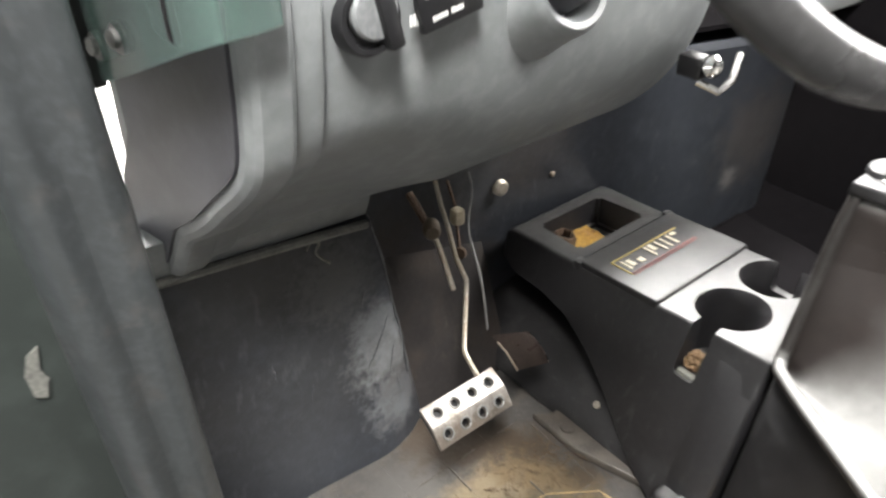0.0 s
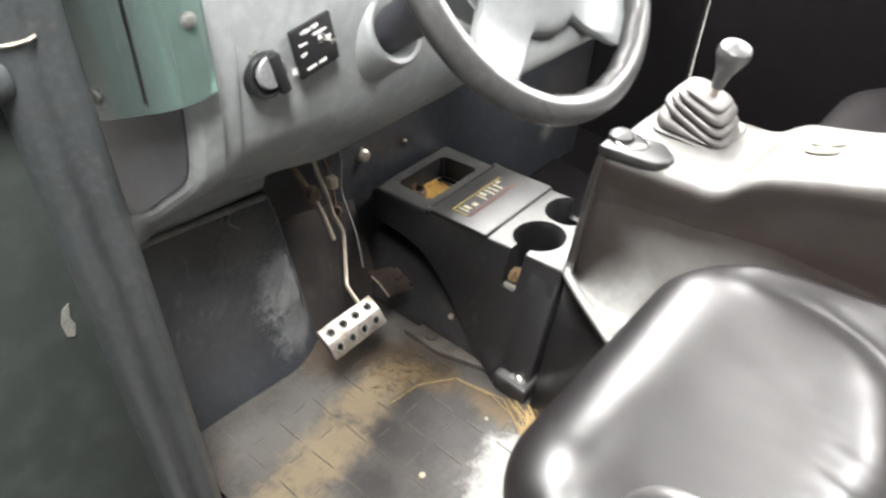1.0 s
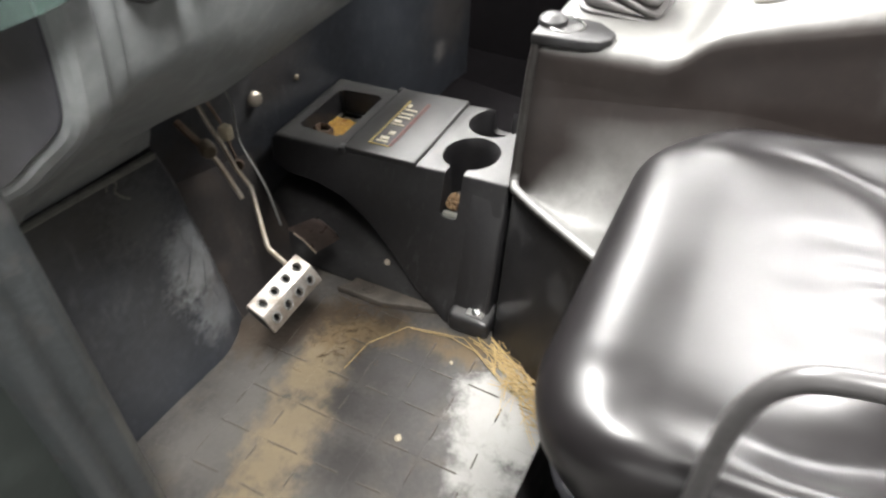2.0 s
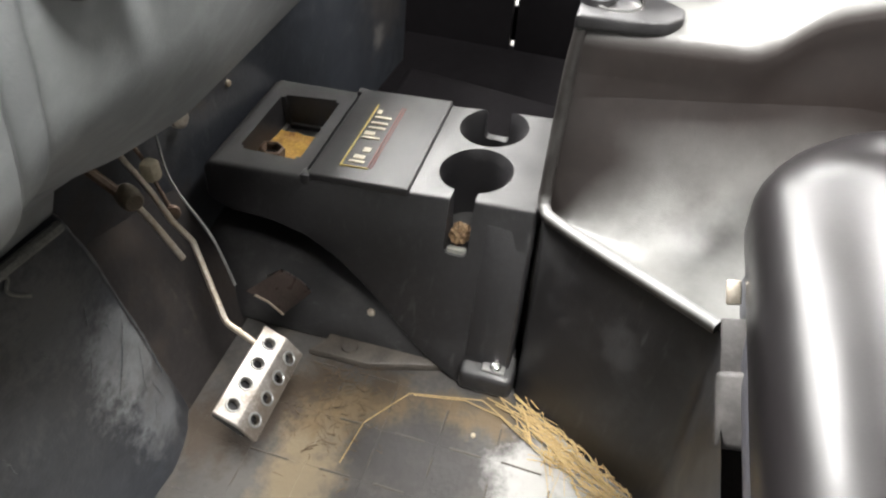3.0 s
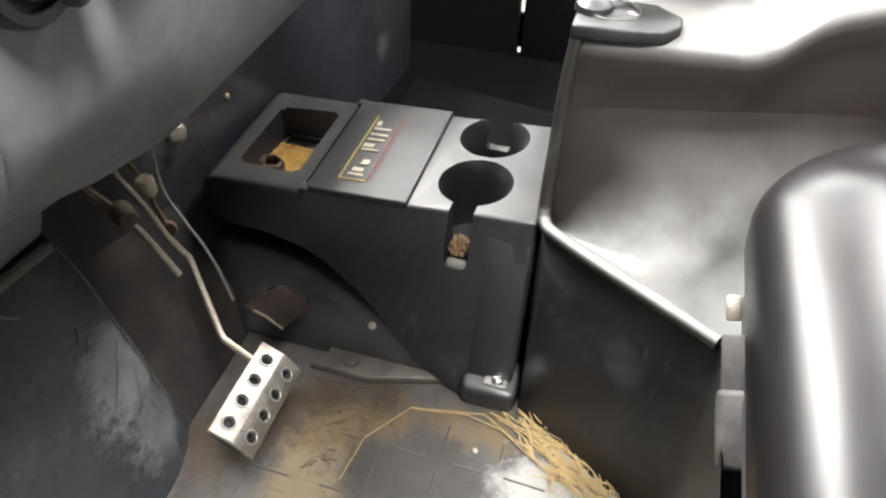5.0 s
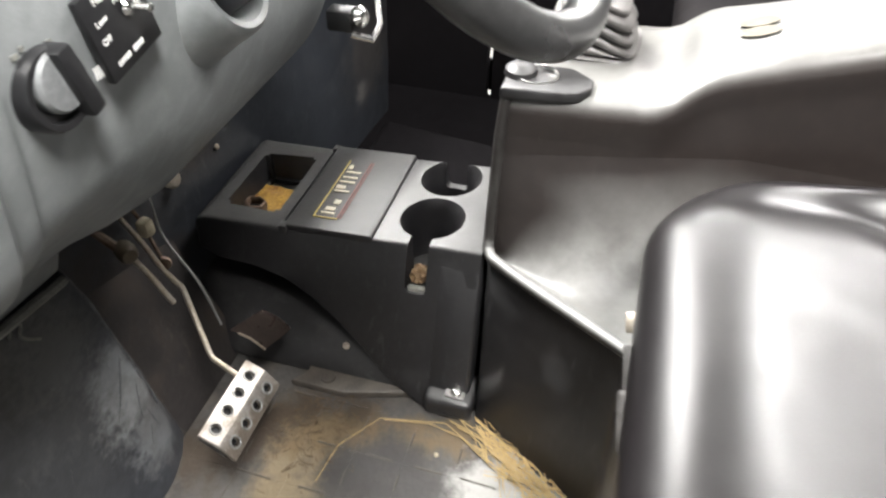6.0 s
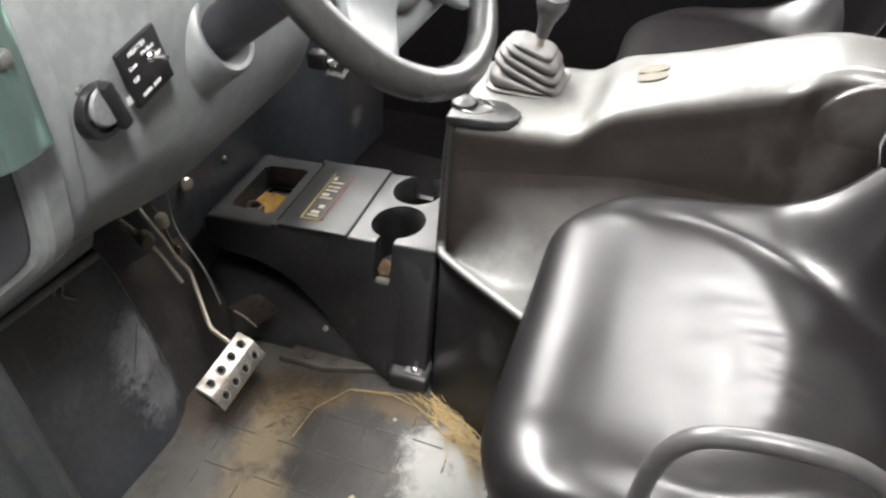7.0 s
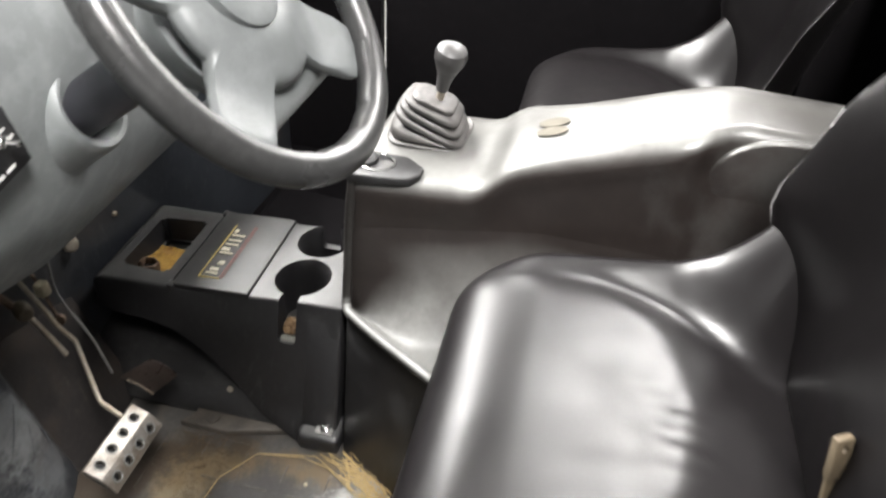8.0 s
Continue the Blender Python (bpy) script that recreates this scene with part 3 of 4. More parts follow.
    plate = part("heater_plate", box(-0.033, 0.033, -0.036, 0.036, -0.004, 0.0035, 0.0015, 2, p), PLATE, dash, "black heater switch plate with white print")
    part("toggle", lathe([(0.008, 0.003), (0.007, 0.006), (0.003, 0.008), (0.0028, 0.014), (0.0038, 0.020), (0.0025, 0.022)], p @ pose(0.010, 0.006, 0, 8, 14, 0), 16), CHROME, plate, "chrome toggle lever")
    for words, x, y, size in (("HEATER", -0.004, 0.027, 0.0085), ("Medium", 0.010, 0.017, 0.007), ("Low", -0.019, 0.012, 0.0075), ("High", 0.021, 0.004, 0.0065), ("Off", -0.022, -0.003, 0.0075)):
        writing(words, size, p @ pose(x, y, 0.004), WHITE, plate)
    for x0, w in ((-0.022, 0.0165), (-0.002, 0.0135)):
        for k in range(5):
            part("print_bar", box(x0 + w * k / 5, x0 + w * (k + 0.72) / 5, -0.0272, -0.0228, 0.0036, 0.0041, 0, 1, p), WHITE, plate)
    for k in range(3):
        part("print_bar", box(-0.306 + 0.003 * k, -0.3045 + 0.003 * k, 0.188, 0.189, 0.690, 0.698), WHITE, dash)
    for x, z, w in ((-0.358, 0.728, 0.005), (-0.351, 0.730, 0.003), (-0.339, 0.724, 0.005), (-0.332, 0.725, 0.004)):
        part("print_bar", box(x, x + w, 0.1895, 0.1915, z, z + 0.0028), EDGE, dash)
    # hook at the right end
    hook = part("latch", box(0.047, 0.070, 0.170, 0.20, 0.564, 0.588, 0.004), PLATE, dash, "black latch block with a bright bolt")
    part("bolt", lathe([(0.011, -0.002), (0.012, 0.004), (0.007, 0.010), (0.002, 0.011)], axis((0.058, 0.166, 0.580), (-0.3, -1, 0.3)), 12), CHROME, hook)
    part("hook_bar", tube([(0.045, 0.17, 0.566), (0.055, 0.15, 0.558), (0.075, 0.148, 0.566), (0.10, 0.16, 0.585)], 0.004, 8), CHROME, hook)
    return dash


def writing(words, size, m, mat, parent):
    cu = bpy.data.curves.new("lettering", "FONT")
    cu.body, cu.size, cu.extrude, cu.align_x, cu.align_y = words, size, 0.0003, "CENTER", "CENTER"
    tmp = new("lettering", cu)
    bpy.context.view_layer.update()
    me = bpy.data.meshes.new_from_object(tmp.evaluated_get(bpy.context.evaluated_depsgraph_get()))
    bpy.data.objects.remove(tmp)
    bpy.data.curves.remove(cu)
    me.transform(m)
    me.materials.clear()
    me.materials.append(mat)
    ob = new("lettering", me)
    ob.parent = parent
    return ob


make_dash()

# green tinted side sheet with its bolts
sheet = thing("side_window", "green tinted clear plastic side sheet bolted to the cab", "window", kind="structure")
pane = []
for x, y, z in ((-0.413, 0.168, 0.719), (-0.430, 0.166, 0.718), (-0.450, 0.170, 0.716), (-0.462, 0.190, 0.708), (-0.474, 0.28, 0.670), (-0.482, 0.42, 0.618)):
    pane.append([(x, y, z), (x, y, 1.30), (x - 0.003, y - 0.002, 1.30), (x - 0.003, y - 0.002, z), (x, y, z)])
part("pane", loft(pane, True), TINT, sheet)
part("bolt", lathe([(0.008, 0), (0.008, 0.002), (0.0055, 0.003), (0.0055, 0.005), (0.002, 0.006)], axis((-0.432, 0.1655, 0.795), (0, -1, 0)), 14), RIVET, sheet)
for y, z in ((0.335, 0.672), (0.285, 0.690)):
    part("bolt", lathe([(0.011, 0), (0.011, 0.003), (0.0065, 0.004), (0.0065, 0.008), (0.003, 0.009)], axis((-0.474 - 0.06 * (y - 0.28), y, z + 0.004), (-1, -0.2, 0.1)), 14), RIVET, sheet)
part("hinge_plate", box(-0.494, -0.476, 0.345, 0.41, 0.64, 0.76, 0.004), BLACK, sheet, "black hinge plate")
part("washer_plate", box(-0.498, -0.494, 0.355, 0.385, 0.645, 0.69, 0.002), TAN, sheet, "dull tan washer plate")


# steering wheel
def make_wheel():
    m = Matrix.Translation((-0.135, 0.010, 0.826)) @ pose(0, 0, 0, 52.4, 0, -1.6)
    wheel = thing("steering_wheel", "grey plastic steering wheel with broad spokes", "steering wheel")
    ring = [m @ Vector((0.1617 * math.cos(a), 0.1617 * math.sin(a), 0)) for a in (2 * math.pi * k / 96 for k in range(96))]
    rim_tube = tube(ring, 0.0158, 18, True)
    # shallow finger grips along the inside of the rim
    for v in rim_tube.verts:
        q = m.inverted() @ v.co
        r, a = math.hypot(q.x, q.y), math.degrees(math.atan2(q.y, q.x))
        if r < 0.155 and -120 < a < -40:
            k = 1 - 0.016 * max(0, math.sin(radians(a * 24))) * smooth01(0.155, 0.147, r)
            v.co = m @ Vector((q.x / k, q.y / k, q.z))
    part("rim", rim_tube, WHEEL, wheel, "soft dark grey rim")
    part("hub", lathe([(0.024, -0.118), (0.034, -0.106), (0.062, -0.070), (0.080, -0.040), (0.081, -0.032), (0.02, -0.026)], m, 48), HUB, wheel, "grey cone-shaped hub shroud")
    rows = []
    for k in range(145):
        ang = 360 * k / 144
        reach = 0.0
        for at, half in ((-140.5, 8), (-43.5, 9), (43.5, 9), (140.5, 8)):
            d = abs((ang - at + 180) % 360 - 180)
            reach = max(reach, 1 - smooth01(half - 1, half + 17, d))
        rim_r = 0.082 + 0.075 * reach
        row = []
        for q in range(13):
            r = 0.004 + (rim_r - 0.004) * q / 12
            z = 0.010 - 0.020 * smooth01(0.03, 0.10, r) + 0.006 * smooth01(0.10, 0.157, r) - (0.005 if q == 12 else 0)
            row.append(m @ Vector((r * math.cos(radians(ang)), r * math.sin(radians(ang)), z)))
        low = -0.016 - 0.010 * (1 - smooth01(0.09, 0.15, rim_r))
        for q, zz in ((1.0, -0.016), (0.97, (low - 0.016) / 2), (0.90, low), (0.05, low)):
            row.append(m @ Vector((q * rim_r * math.cos(radians(ang)), q * rim_r * math.sin(radians(ang)), zz)))
        rows.append(row)
    plate = loft(rows)
    bmesh.ops.remove_doubles(plate, verts=plate.verts, dist=1e-5)
    part("spoke_plate", plate, HUB, wheel, "light grey plate with broad spokes", smooth=45)
    # straight lower apron of the hub between the two lower spokes
    apron = []
    for k in range(13):
        x = -0.094 + 0.188 * k / 12
        apron.append([m @ Vector((x, y, z)) for y, z in ((-0.045, -0.014), (-0.078, -0.018), (-0.096, -0.025), (-0.104, -0.031), (-0.1055, -0.035), (-0.104, -0.038), (-0.045, -0.034))])
    part("hub_apron", loft(apron, True), HUB, wheel, "straight grey lower edge of the hub", smooth=40)
    part("horn_pad", lathe([(0.043, 0.002), (0.041, 0.012), (0.034, 0.015), (0.01, 0.016)], m @ pose(-0.012, 0.012, 0), 36), HUB, wheel)
    n = (m.to_3x3() @ Vector((0, 0, 1)))
    c = m.translation
    run = Vector((0.092, -0.81, 0.58)).normalized()
    part("column", tube([c - run * 0.06, c - run * 0.11, c - run * 0.275], [0.030, 0.0262, 0.0262], 28), ENDCAP, wheel, "dark steering column tube")
    return wheel


make_wheel()


# storage console between the seats
def make_console():
    con = thing("storage_console", "black textured plastic storage console with two cup holders on the floor", "console")

    def lean(bm):
        for v in bm.verts:
            k = 1 - min(1, max(0, v.co.z / 0.25))
            v.co.x += (-0.078 if v.co.x < 0.17 else 0.05) * k
        return bm

    prof = [(0.013, 0.0), (0.016, 0.262), (0.10, 0.256), (0.176, 0.249), (0.312, 0.240), (0.445, 0.234), (0.458, 0.225), (0.452, 0.185), (0.42, 0.172), (0.36, 0.170), (0.31, 0.160), (0.265, 0.138), (0.225, 0.110), (0.19, 0.080), (0.15, 0.042), (0.115, 0.018), (0.085, 0.0)]
    body = lean(prism([(0.072, y, z) for y, z in prof], (0.208, 0, 0), 0.006, 3))
    cuts = []
    for x in (0.135, 0.236):
        cuts.append(lathe([(0.040, 0.150), (0.0425, 0.235), (0.0445, 0.248), (0.050, 0.262), (0.054, 0.30)], Matrix.Translation((x, 0.108, 0)), 40))
    cuts.append(box(0.02, 0.13, 0.093, 0.124, 0.182, 0.30, 0.008, 3))
    cuts.append(box(0.24, 0.33, 0.091, 0.126, 0.205, 0.30, 0.008, 3))
    tray = bmesh.new()
    a = [tray.verts.new(p) for p in ((0.108, 0.345, 0.19), (0.238, 0.345, 0.19), (0.232, 0.415, 0.19), (0.112, 0.415, 0.19))]
    b = [tray.verts.new(p) for p in ((0.096, 0.330, 0.27), (0.256, 0.330, 0.27), (0.250, 0.432, 0.27), (0.100, 0.432, 0.27))]
    tray.faces.new(a[::-1])
    tray.faces.new(b)
    for i in range(4):
        tray.faces.new((a[i], a[(i + 1) % 4], b[(i + 1) % 4], b[i]))
    bmesh.ops.bevel(tray, geom=tray.edges[:], offset=0.006, segments=2, affect="EDGES")
    cuts.append(tray)
    cuts.append(box(0.0, 0.4, 0.3135, 0.3175, 0.232, 0.3))
    part("body", carve(body, cuts), CONSOLE, con, smooth=30)
    part("side_panel", lean(box(0.0706, 0.10, 0.019, 0.074, 0.046, 0.232, 0.0012, 2)), CONSOLE, con)
    slope = pose(0, 0, 0, -3.6, 0, 0)
    lid = part("lid", box(-0.106, 0.106, -0.068, 0.068, -0.012, 0.006, 0.004, 3, Matrix.Translation((0.176, 0.2445, 0.2445)) @ slope), CONSOLE, con, "flat hinged lid with a gold framed badge")
    bm = Matrix.Translation((0.176, 0.2445, 0.2513)) @ slope
    # badge: plain gold frame and bars
    part("badge_frame", box(-0.078, 0.066, 0.030, 0.032, 0, 0.0012, 0, 1, bm), GOLD, lid)
    part("badge_frame", box(-0.078, 0.066, -0.006, -0.0045, 0, 0.0012, 0, 1, bm), REDP, lid)
    part("badge_frame", box(-0.080, -0.0785, -0.006, 0.032, 0, 0.0012, 0, 1, bm), GOLD, lid)
    for x, w, y0, y1 in ((-0.070, 0.004, 0.003, 0.024), (-0.062, 0.008, 0.006, 0.021), (-0.046, 0.010, 0.004, 0.014), (-0.016, 0.004, 0.002, 0.026), (-0.008, 0.008, 0.012, 0.026), (0.008, 0.004, 0.002, 0.026), (0.020, 0.004, 0.002, 0.026), (0.034, 0.004, 0.002, 0.026), (0.044, 0.010, 0.020, 0.026)):
        part("badge_bar", box(x, x + w, y0, y1, 0, 0.0012, 0, 1, bm), LETTER, lid)
    part("badge_stripe", box(-0.078, 0.066, -0.010, -0.0085, 0, 0.0008, 0, 1, bm), REDP, lid)
    for x in (0.074, 0.278):
        part("hinge_lug", box(x - 0.008, x + 0.008, 0.306, 0.320, 0.218, 0.246, 0.004), CONSOLE, con)
    # residue and a bracket with a hole in the front tray
    part("residue", loft([[(0.104 + 0.105 * i / 12, 0.341 + 0.078 * j / 8, 0.209 - 0.013 * i / 12 + 0.006 * noise.noise((i * 0.6, j * 0.6, 3))) for i in range(13)] for j in range(9)]), RUST, con, "orange rust residue in the tray")
    ring = part("bracket", lathe([(0.0085, -0.006), (0.0085, 0.007), (0.010, 0.009), (0.0125, 0.008), (0.0135, 0.004), (0.0135, -0.006)], pose(0.124, 0.388, 0.219, 8, 6, 0) @ Matrix.Scale(1.35, 4), 6, False), RUSTY, con, "rusty nut with a round hole")
    part("hole", lathe([(0.0084, 0.0), (0.004, 0.001)], pose(0.124, 0.388, 0.219, 8, 6, 0) @ Matrix.Scale(1.35, 4), 16), DARK, ring)
    part("slot_pad", box(0.054, 0.064, 0.095, 0.121, 0.172, 0.189, 0.004), EDGE, con, "pale worn end of the cup slot")
    # foot with its bolt
    foot = part("foot", box(-0.016, 0.05, 0.004, 0.078, 0.0, 0.040, 0.010, 3), CONSOLE, con)
    part("bolt_plate", box(-0.006, 0.012, 0.018, 0.048, 0.039, 0.0435, 0.002, 2), RIVET, foot, "worn steel strap")
    part("bolt", lathe([(0.008, 0), (0.008, 0.004), (0.005, 0.006), (0.001, 0.0065)], axis((0.003, 0.031, 0.0435), (-0.3, -0.1, 0.9)), 12), CHROME, foot, "shiny bolt head")
    wad = bmesh.new()
    bmesh.ops.create_icosphere(wad, subdivisions=4, radius=1.0)
    for v in wad.verts:
        k = 1 + 0.35 * noise.noise(v.co * 2.3) + 0.22 * noise.noise(v.co * 6.1)
        v.co = Vector((0.078 + 0.014 * k * v.co.x, 0.109 + 0.0125 * k * v.co.y, 0.196 + 0.013 * k * v.co.z))
    part("straw_wad", wad, WAD, con, "packed brown straw in the cup slot", smooth=20)
    return con


make_console()
hump = thing("floor_hump", "black moulded floor hump with a bolted flange under the console", "floor hump", kind="structure")
part("body", prism([(0.004, 0.50, 0.0), (0.018, 0.50, 0.035), (0.040, 0.50, 0.070), (0.085, 0.50, 0.100), (0.125, 0.50, 0.112), (0.24, 0.50, 0.112), (0.33, 0.50, 0.0)], (0, -0.42, 0), 0.012, 3), HUMP, hump)
fl = part("flange", prism([(-0.024, 0.290, 0.0), (-0.004, 0.272, 0.0), (0.05, 0.272, 0.0), (0.05, 0.10, 0.0), (0.006, 0.10, 0.0), (-0.012, 0.16, 0.0), (-0.024, 0.20, 0.0)], (0, 0, 0.015), 0.004), FLANGE, hump, "dusty grey-brown floor flange")
part("bolt", lathe([(0.012, 0), (0.011, 0.003), (0.004, 0.004)], pose(-0.004, 0.235, 0.0155), 14), FLANGE, fl)
part("bolt", lathe([(0.006, 0), (0.005, 0.003), (0.001, 0.004)], axis((0.031, 0.215, 0.057), (-0.85, 0, 0.5)), 10), STEEL, hump)


def tunnel_top(y):
    pts = ((0.02, 0.483), (-0.02, 0.484), (-0.155, 0.494), (-0.175, 0.500), (-0.205, 0.530), (-0.23, 0.544), (-0.46, 0.620), (-0.50, 0.626), (-0.76, 0.615))
    for (a, za), (b, zb) in zip(pts, pts[1:]):
        if b <= y <= a:
            return za + (zb - za) * (a - y) / (a - b)
    return pts[-1][1]


def near_top(y):
    return 0.118 + 0.012 * smooth01(-0.15, -0.24, y) + 0.030 * smooth01(-0.43, -0.49, y)


def tunnel_side(y, z, zt, xn):
    """The tunnel's near side: leaning out to its top, with a sunk panel inside a soft border."""
    x = 0.090 + 0.008 * smooth01(0.20, 0.40, z) + (xn - 0.104) * smooth01(0.34, zt - 0.030, z)
    return x + 0.005 * smooth01(-0.004, -0.034, y) * (1 - smooth01(zt - 0.075, zt - 0.030, z)) * smooth01(-0.50, -0.40, y)


# moulded seat base with its ledge
def make_base():
    base = thing("seat_base", "black plastic seat base with a raised rim beside the console", "seat base", kind="structure")
    low = [(0.13, 0.004), (0.0, 0.0), (-0.005, -0.005), (-0.09, -0.14), (-0.115, -0.18), (-0.13, -0.19), (-0.46, -0.19)]
    top = [(0.13, 0.012), (0.075, 0.010), (0.060, 0.002), (-0.055, -0.158), (-0.070, -0.178), (-0.085, -0.186), (-0.46, -0.186)]
    rows = []
    for k in range(7):
        t = k / 6
        rows.append([(a[0] + (b[0] - a[0]) * t, a[1] + (b[1] - a[1]) * t, t * (0.258 + 0.035 * smooth01(0.06, -0.08, b[0]))) for a, b in zip(low, top)])
    part("skirt", loft(rows), BLACK, base, smooth=40)
    rim = [(0.122, 0.008, 0.490), (0.118, 0.010, 0.462), (0.111, 0.012, 0.425), (0.101, 0.013, 0.355), (0.089, 0.013, 0.295), (0.081, 0.012, 0.274), (0.072, 0.008, 0.267), (0.060, -0.002, 0.266), (0.02, -0.052, 0.274), (-0.03, -0.120, 0.285), (-0.060, -0.162, 0.291), (-0.074, -0.182, 0.293)]
    part("rim", tube(spline(rim, 6), 0.0078, 12), LEDGE, base, "worn grey rim")
    floor_rows = []
    for k in range(35):
        t = 1.5 * k / 34
        y = 0.006 - 0.366 * t
        xl = 0.074 - 0.146 * min(1, t / 0.5)
        z0 = 0.252 + 0.040 * min(1, t / 0.75)
        r, rise = min(0.105, 0.92 * (0.098 - xl)), 0.150
        wall = tunnel_side(y, z0 + rise, tunnel_top(y), near_top(y))
        row = [(xl, y, z0 + 0.016), (xl + 0.006, y, z0 + 0.010), (xl + 0.011, y, z0 + 0.003)]
        x_flat = max(xl + 0.013, wall - r)
        row += [(xl + 0.012 + (x_flat - xl - 0.012) * q, y, z0 + 0.0005) for q in (0.1, 0.5)]
        for a in range(0, 91, 5):
            z = z0 + rise * (1 - math.cos(radians(a)))
            row.append((x_flat + (tunnel_side(y, z, tunnel_top(y), near_top(y)) - 0.0010 - x_flat) * math.sin(radians(a)), y, z))
        floor_rows.append(row)
    part("ledge", loft(floor_rows), TRAY, base, "dusty shelf behind the rim with light painted on its upward faces", smooth=60)
    part("seat_pan", box(-0.46, 0.085, -0.72, -0.235, 0.20, 0.325, 0.01), BLACK, base)
    facing = Vector((-0.62, 0.26, 0.74))

    def plate_at(p):
        q = Vector(p) + facing * 0.048
        return look(q, q - facing, 27)

    part("bracket", box(-0.006, 0.007, -0.011, 0.011, -0.004, 0.003, 0.002, 2, plate_at((-0.056, -0.190, 0.318))), STEEL, base, "pale steel hinge bracket")
    part("strip", box(-0.011, 0.014, -0.030, 0.030, -0.004, 0.002, 0.002, 2, plate_at((-0.095, -0.201, 0.284))), BOOT, base, "grey worn strip")
    part("catch", box(-0.0165, 0.0165, -0.033, 0.033, -0.008, 0.006, 0.0058, 3, plate_at((-0.143, -0.208, 0.265))), BOOT, base, "grey plastic catch")
    return base


make_base()


def make_tunnel():
    tun = thing("centre_tunnel", "dark plastic centre tunnel between the seats, its worn top paled by painted light", "tunnel", kind="structure")
    ys = [0.012, 0.010, 0.004, -0.004, -0.010, -0.016, -0.022, -0.028, -0.036, -0.05, -0.075, -0.10, -0.125, -0.15, -0.165, -0.18, -0.195, -0.21, -0.225, -0.25, -0.30, -0.35, -0.40, -0.42, -0.44, -0.46, -0.48, -0.50, -0.53, -0.60, -0.68, -0.76]
    rows = []
    for i, y in enumerate(ys):
        zt = tunnel_top(y) - (0.010 if i == 0 else 0.003 if i == 1 else 0)
        xn = near_top(y)
        xf = 0.345 - 0.045 * smooth01(-0.13, -0.30, y)
        sec = []
        for z in [0.0, 0.20, 0.26, 0.30, 0.34, 0.38, 0.41, 0.43] + [zt - d for d in (0.055, 0.040, 0.026)]:
            z = min(z, zt - 0.026)
            sec.append((tunnel_side(y, z, zt, xn), z))
        xs = sec[-1][0]
        sec += [(xs + (xn + 0.020 - xs) * (1 - math.cos(radians(a))), zt - 0.026 + 0.026 * math.sin(radians(a))) for a in (8, 16, 24, 32, 40, 48, 56, 64, 72, 80, 87)]
        sec += [(xn + 0.045, zt + 0.0005), ((xn + xf) / 2, zt + 0.002), (xf - 0.03, zt), (xf - 0.01, zt - 0.003), (xf, zt - 0.014), (xf + 0.002, zt - 0.06), (xf + 0.003, 0.30), (xf + 0.003, 0.0)]
        rows.append([(x, y, z) for x, z in sec])
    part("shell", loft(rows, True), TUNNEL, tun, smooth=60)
    arc = [(-0.55 + 0.098 * math.cos(radians(a)), 0.520 + 0.098 * math.sin(radians(a))) for a in range(0, 91, 9)]
    arc = [(y, z + 0.004) for y, z in arc]
    outline = [(-0.452, 0.36)] + arc + [(-0.74, 0.618), (-0.74, 0.36)]
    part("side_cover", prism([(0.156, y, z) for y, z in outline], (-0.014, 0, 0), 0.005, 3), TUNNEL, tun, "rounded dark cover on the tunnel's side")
    cap = part("lever_bezel", prism([(0.110, 0.017, 0.476), (0.1135, -0.055, 0.479), (0.118, -0.075, 0.480), (0.130, -0.088, 0.481), (0.150, -0.088, 0.482), (0.172, -0.06, 0.482), (0.180, 0.016, 0.478)], (0, 0, 0.016), 0.004, 3), BLACK, tun, "dark raised corner cap")
    part("ring", tube([(0.145 + 0.018 * math.cos(a), -0.02 + 0.026 * math.sin(a), 0.4965 + 0.003 * math.cos(a)) for a in (2 * math.pi * k / 24 for k in range(24))], 0.0022, 6, True), CHROME, cap, "small chrome ring")
    part("cap_knob", lathe([(0.020, 0.0), (0.019, 0.007), (0.012, 0.012), (0.003, 0.013)], pose(0.150, 0.0, 0.493), 20), BLACK, cap)
    for x in (0.2035, 0.2290):
        part("sticker", lathe([(0.0128, 0), (0.0128, 0.0005)], axis((x, -0.258, 0.5572 + 0.02 * (x - 0.2)), (0, 0.31, 0.95)) @ Matrix.Diagonal((1, 1.75, 1, 1)), 24), OVAL, tun, "worn tan sticker")
    return tun


make_tunnel()


# gear lever with pleated boot
def make_lever():
    lever = thing("gear_lever", "gear lever with a black knob and a pleated rubber boot", "gear lever")
    bm = bmesh.new()
    rings = []
    prof = [(1.12, 0.0), (1.13, 0.004), (1.06, 0.007)]
    n = 4
    for k in range(n):
        t = k / n
        r = 1.0 - 0.42 * t
        z = 0.008 + 0.062 * t
        prof += [(r - 0.09, z), (r + 0.04, z + 0.0020), (r + 0.065, z + 0.0050), (r + 0.055, z + 0.0085), (r + 0.01, z + 0.0115), (r - 0.15, z + 0.0135)]
    prof += [(0.56, 0.0715), (0.57, 0.0745), (0.53, 0.077), (0.30, 0.0775), (0.14, 0.079)]
    for s, z in prof:
        cx, cy = 0.270 - 0.42 * z, -0.070 - 0.16 * z
        lean = 0.42 * smooth01(0.008, 0.030, z) * (1 - 0.30 * smooth01(0.05, 0.080, z))
        ring = []
        for k in range(40):
            a = 2 * math.pi * k / 40
            e = 0.5
            u, v = math.copysign(abs(math.cos(a)) ** e, math.cos(a)), math.copysign(abs(math.sin(a)) ** e, math.sin(a))
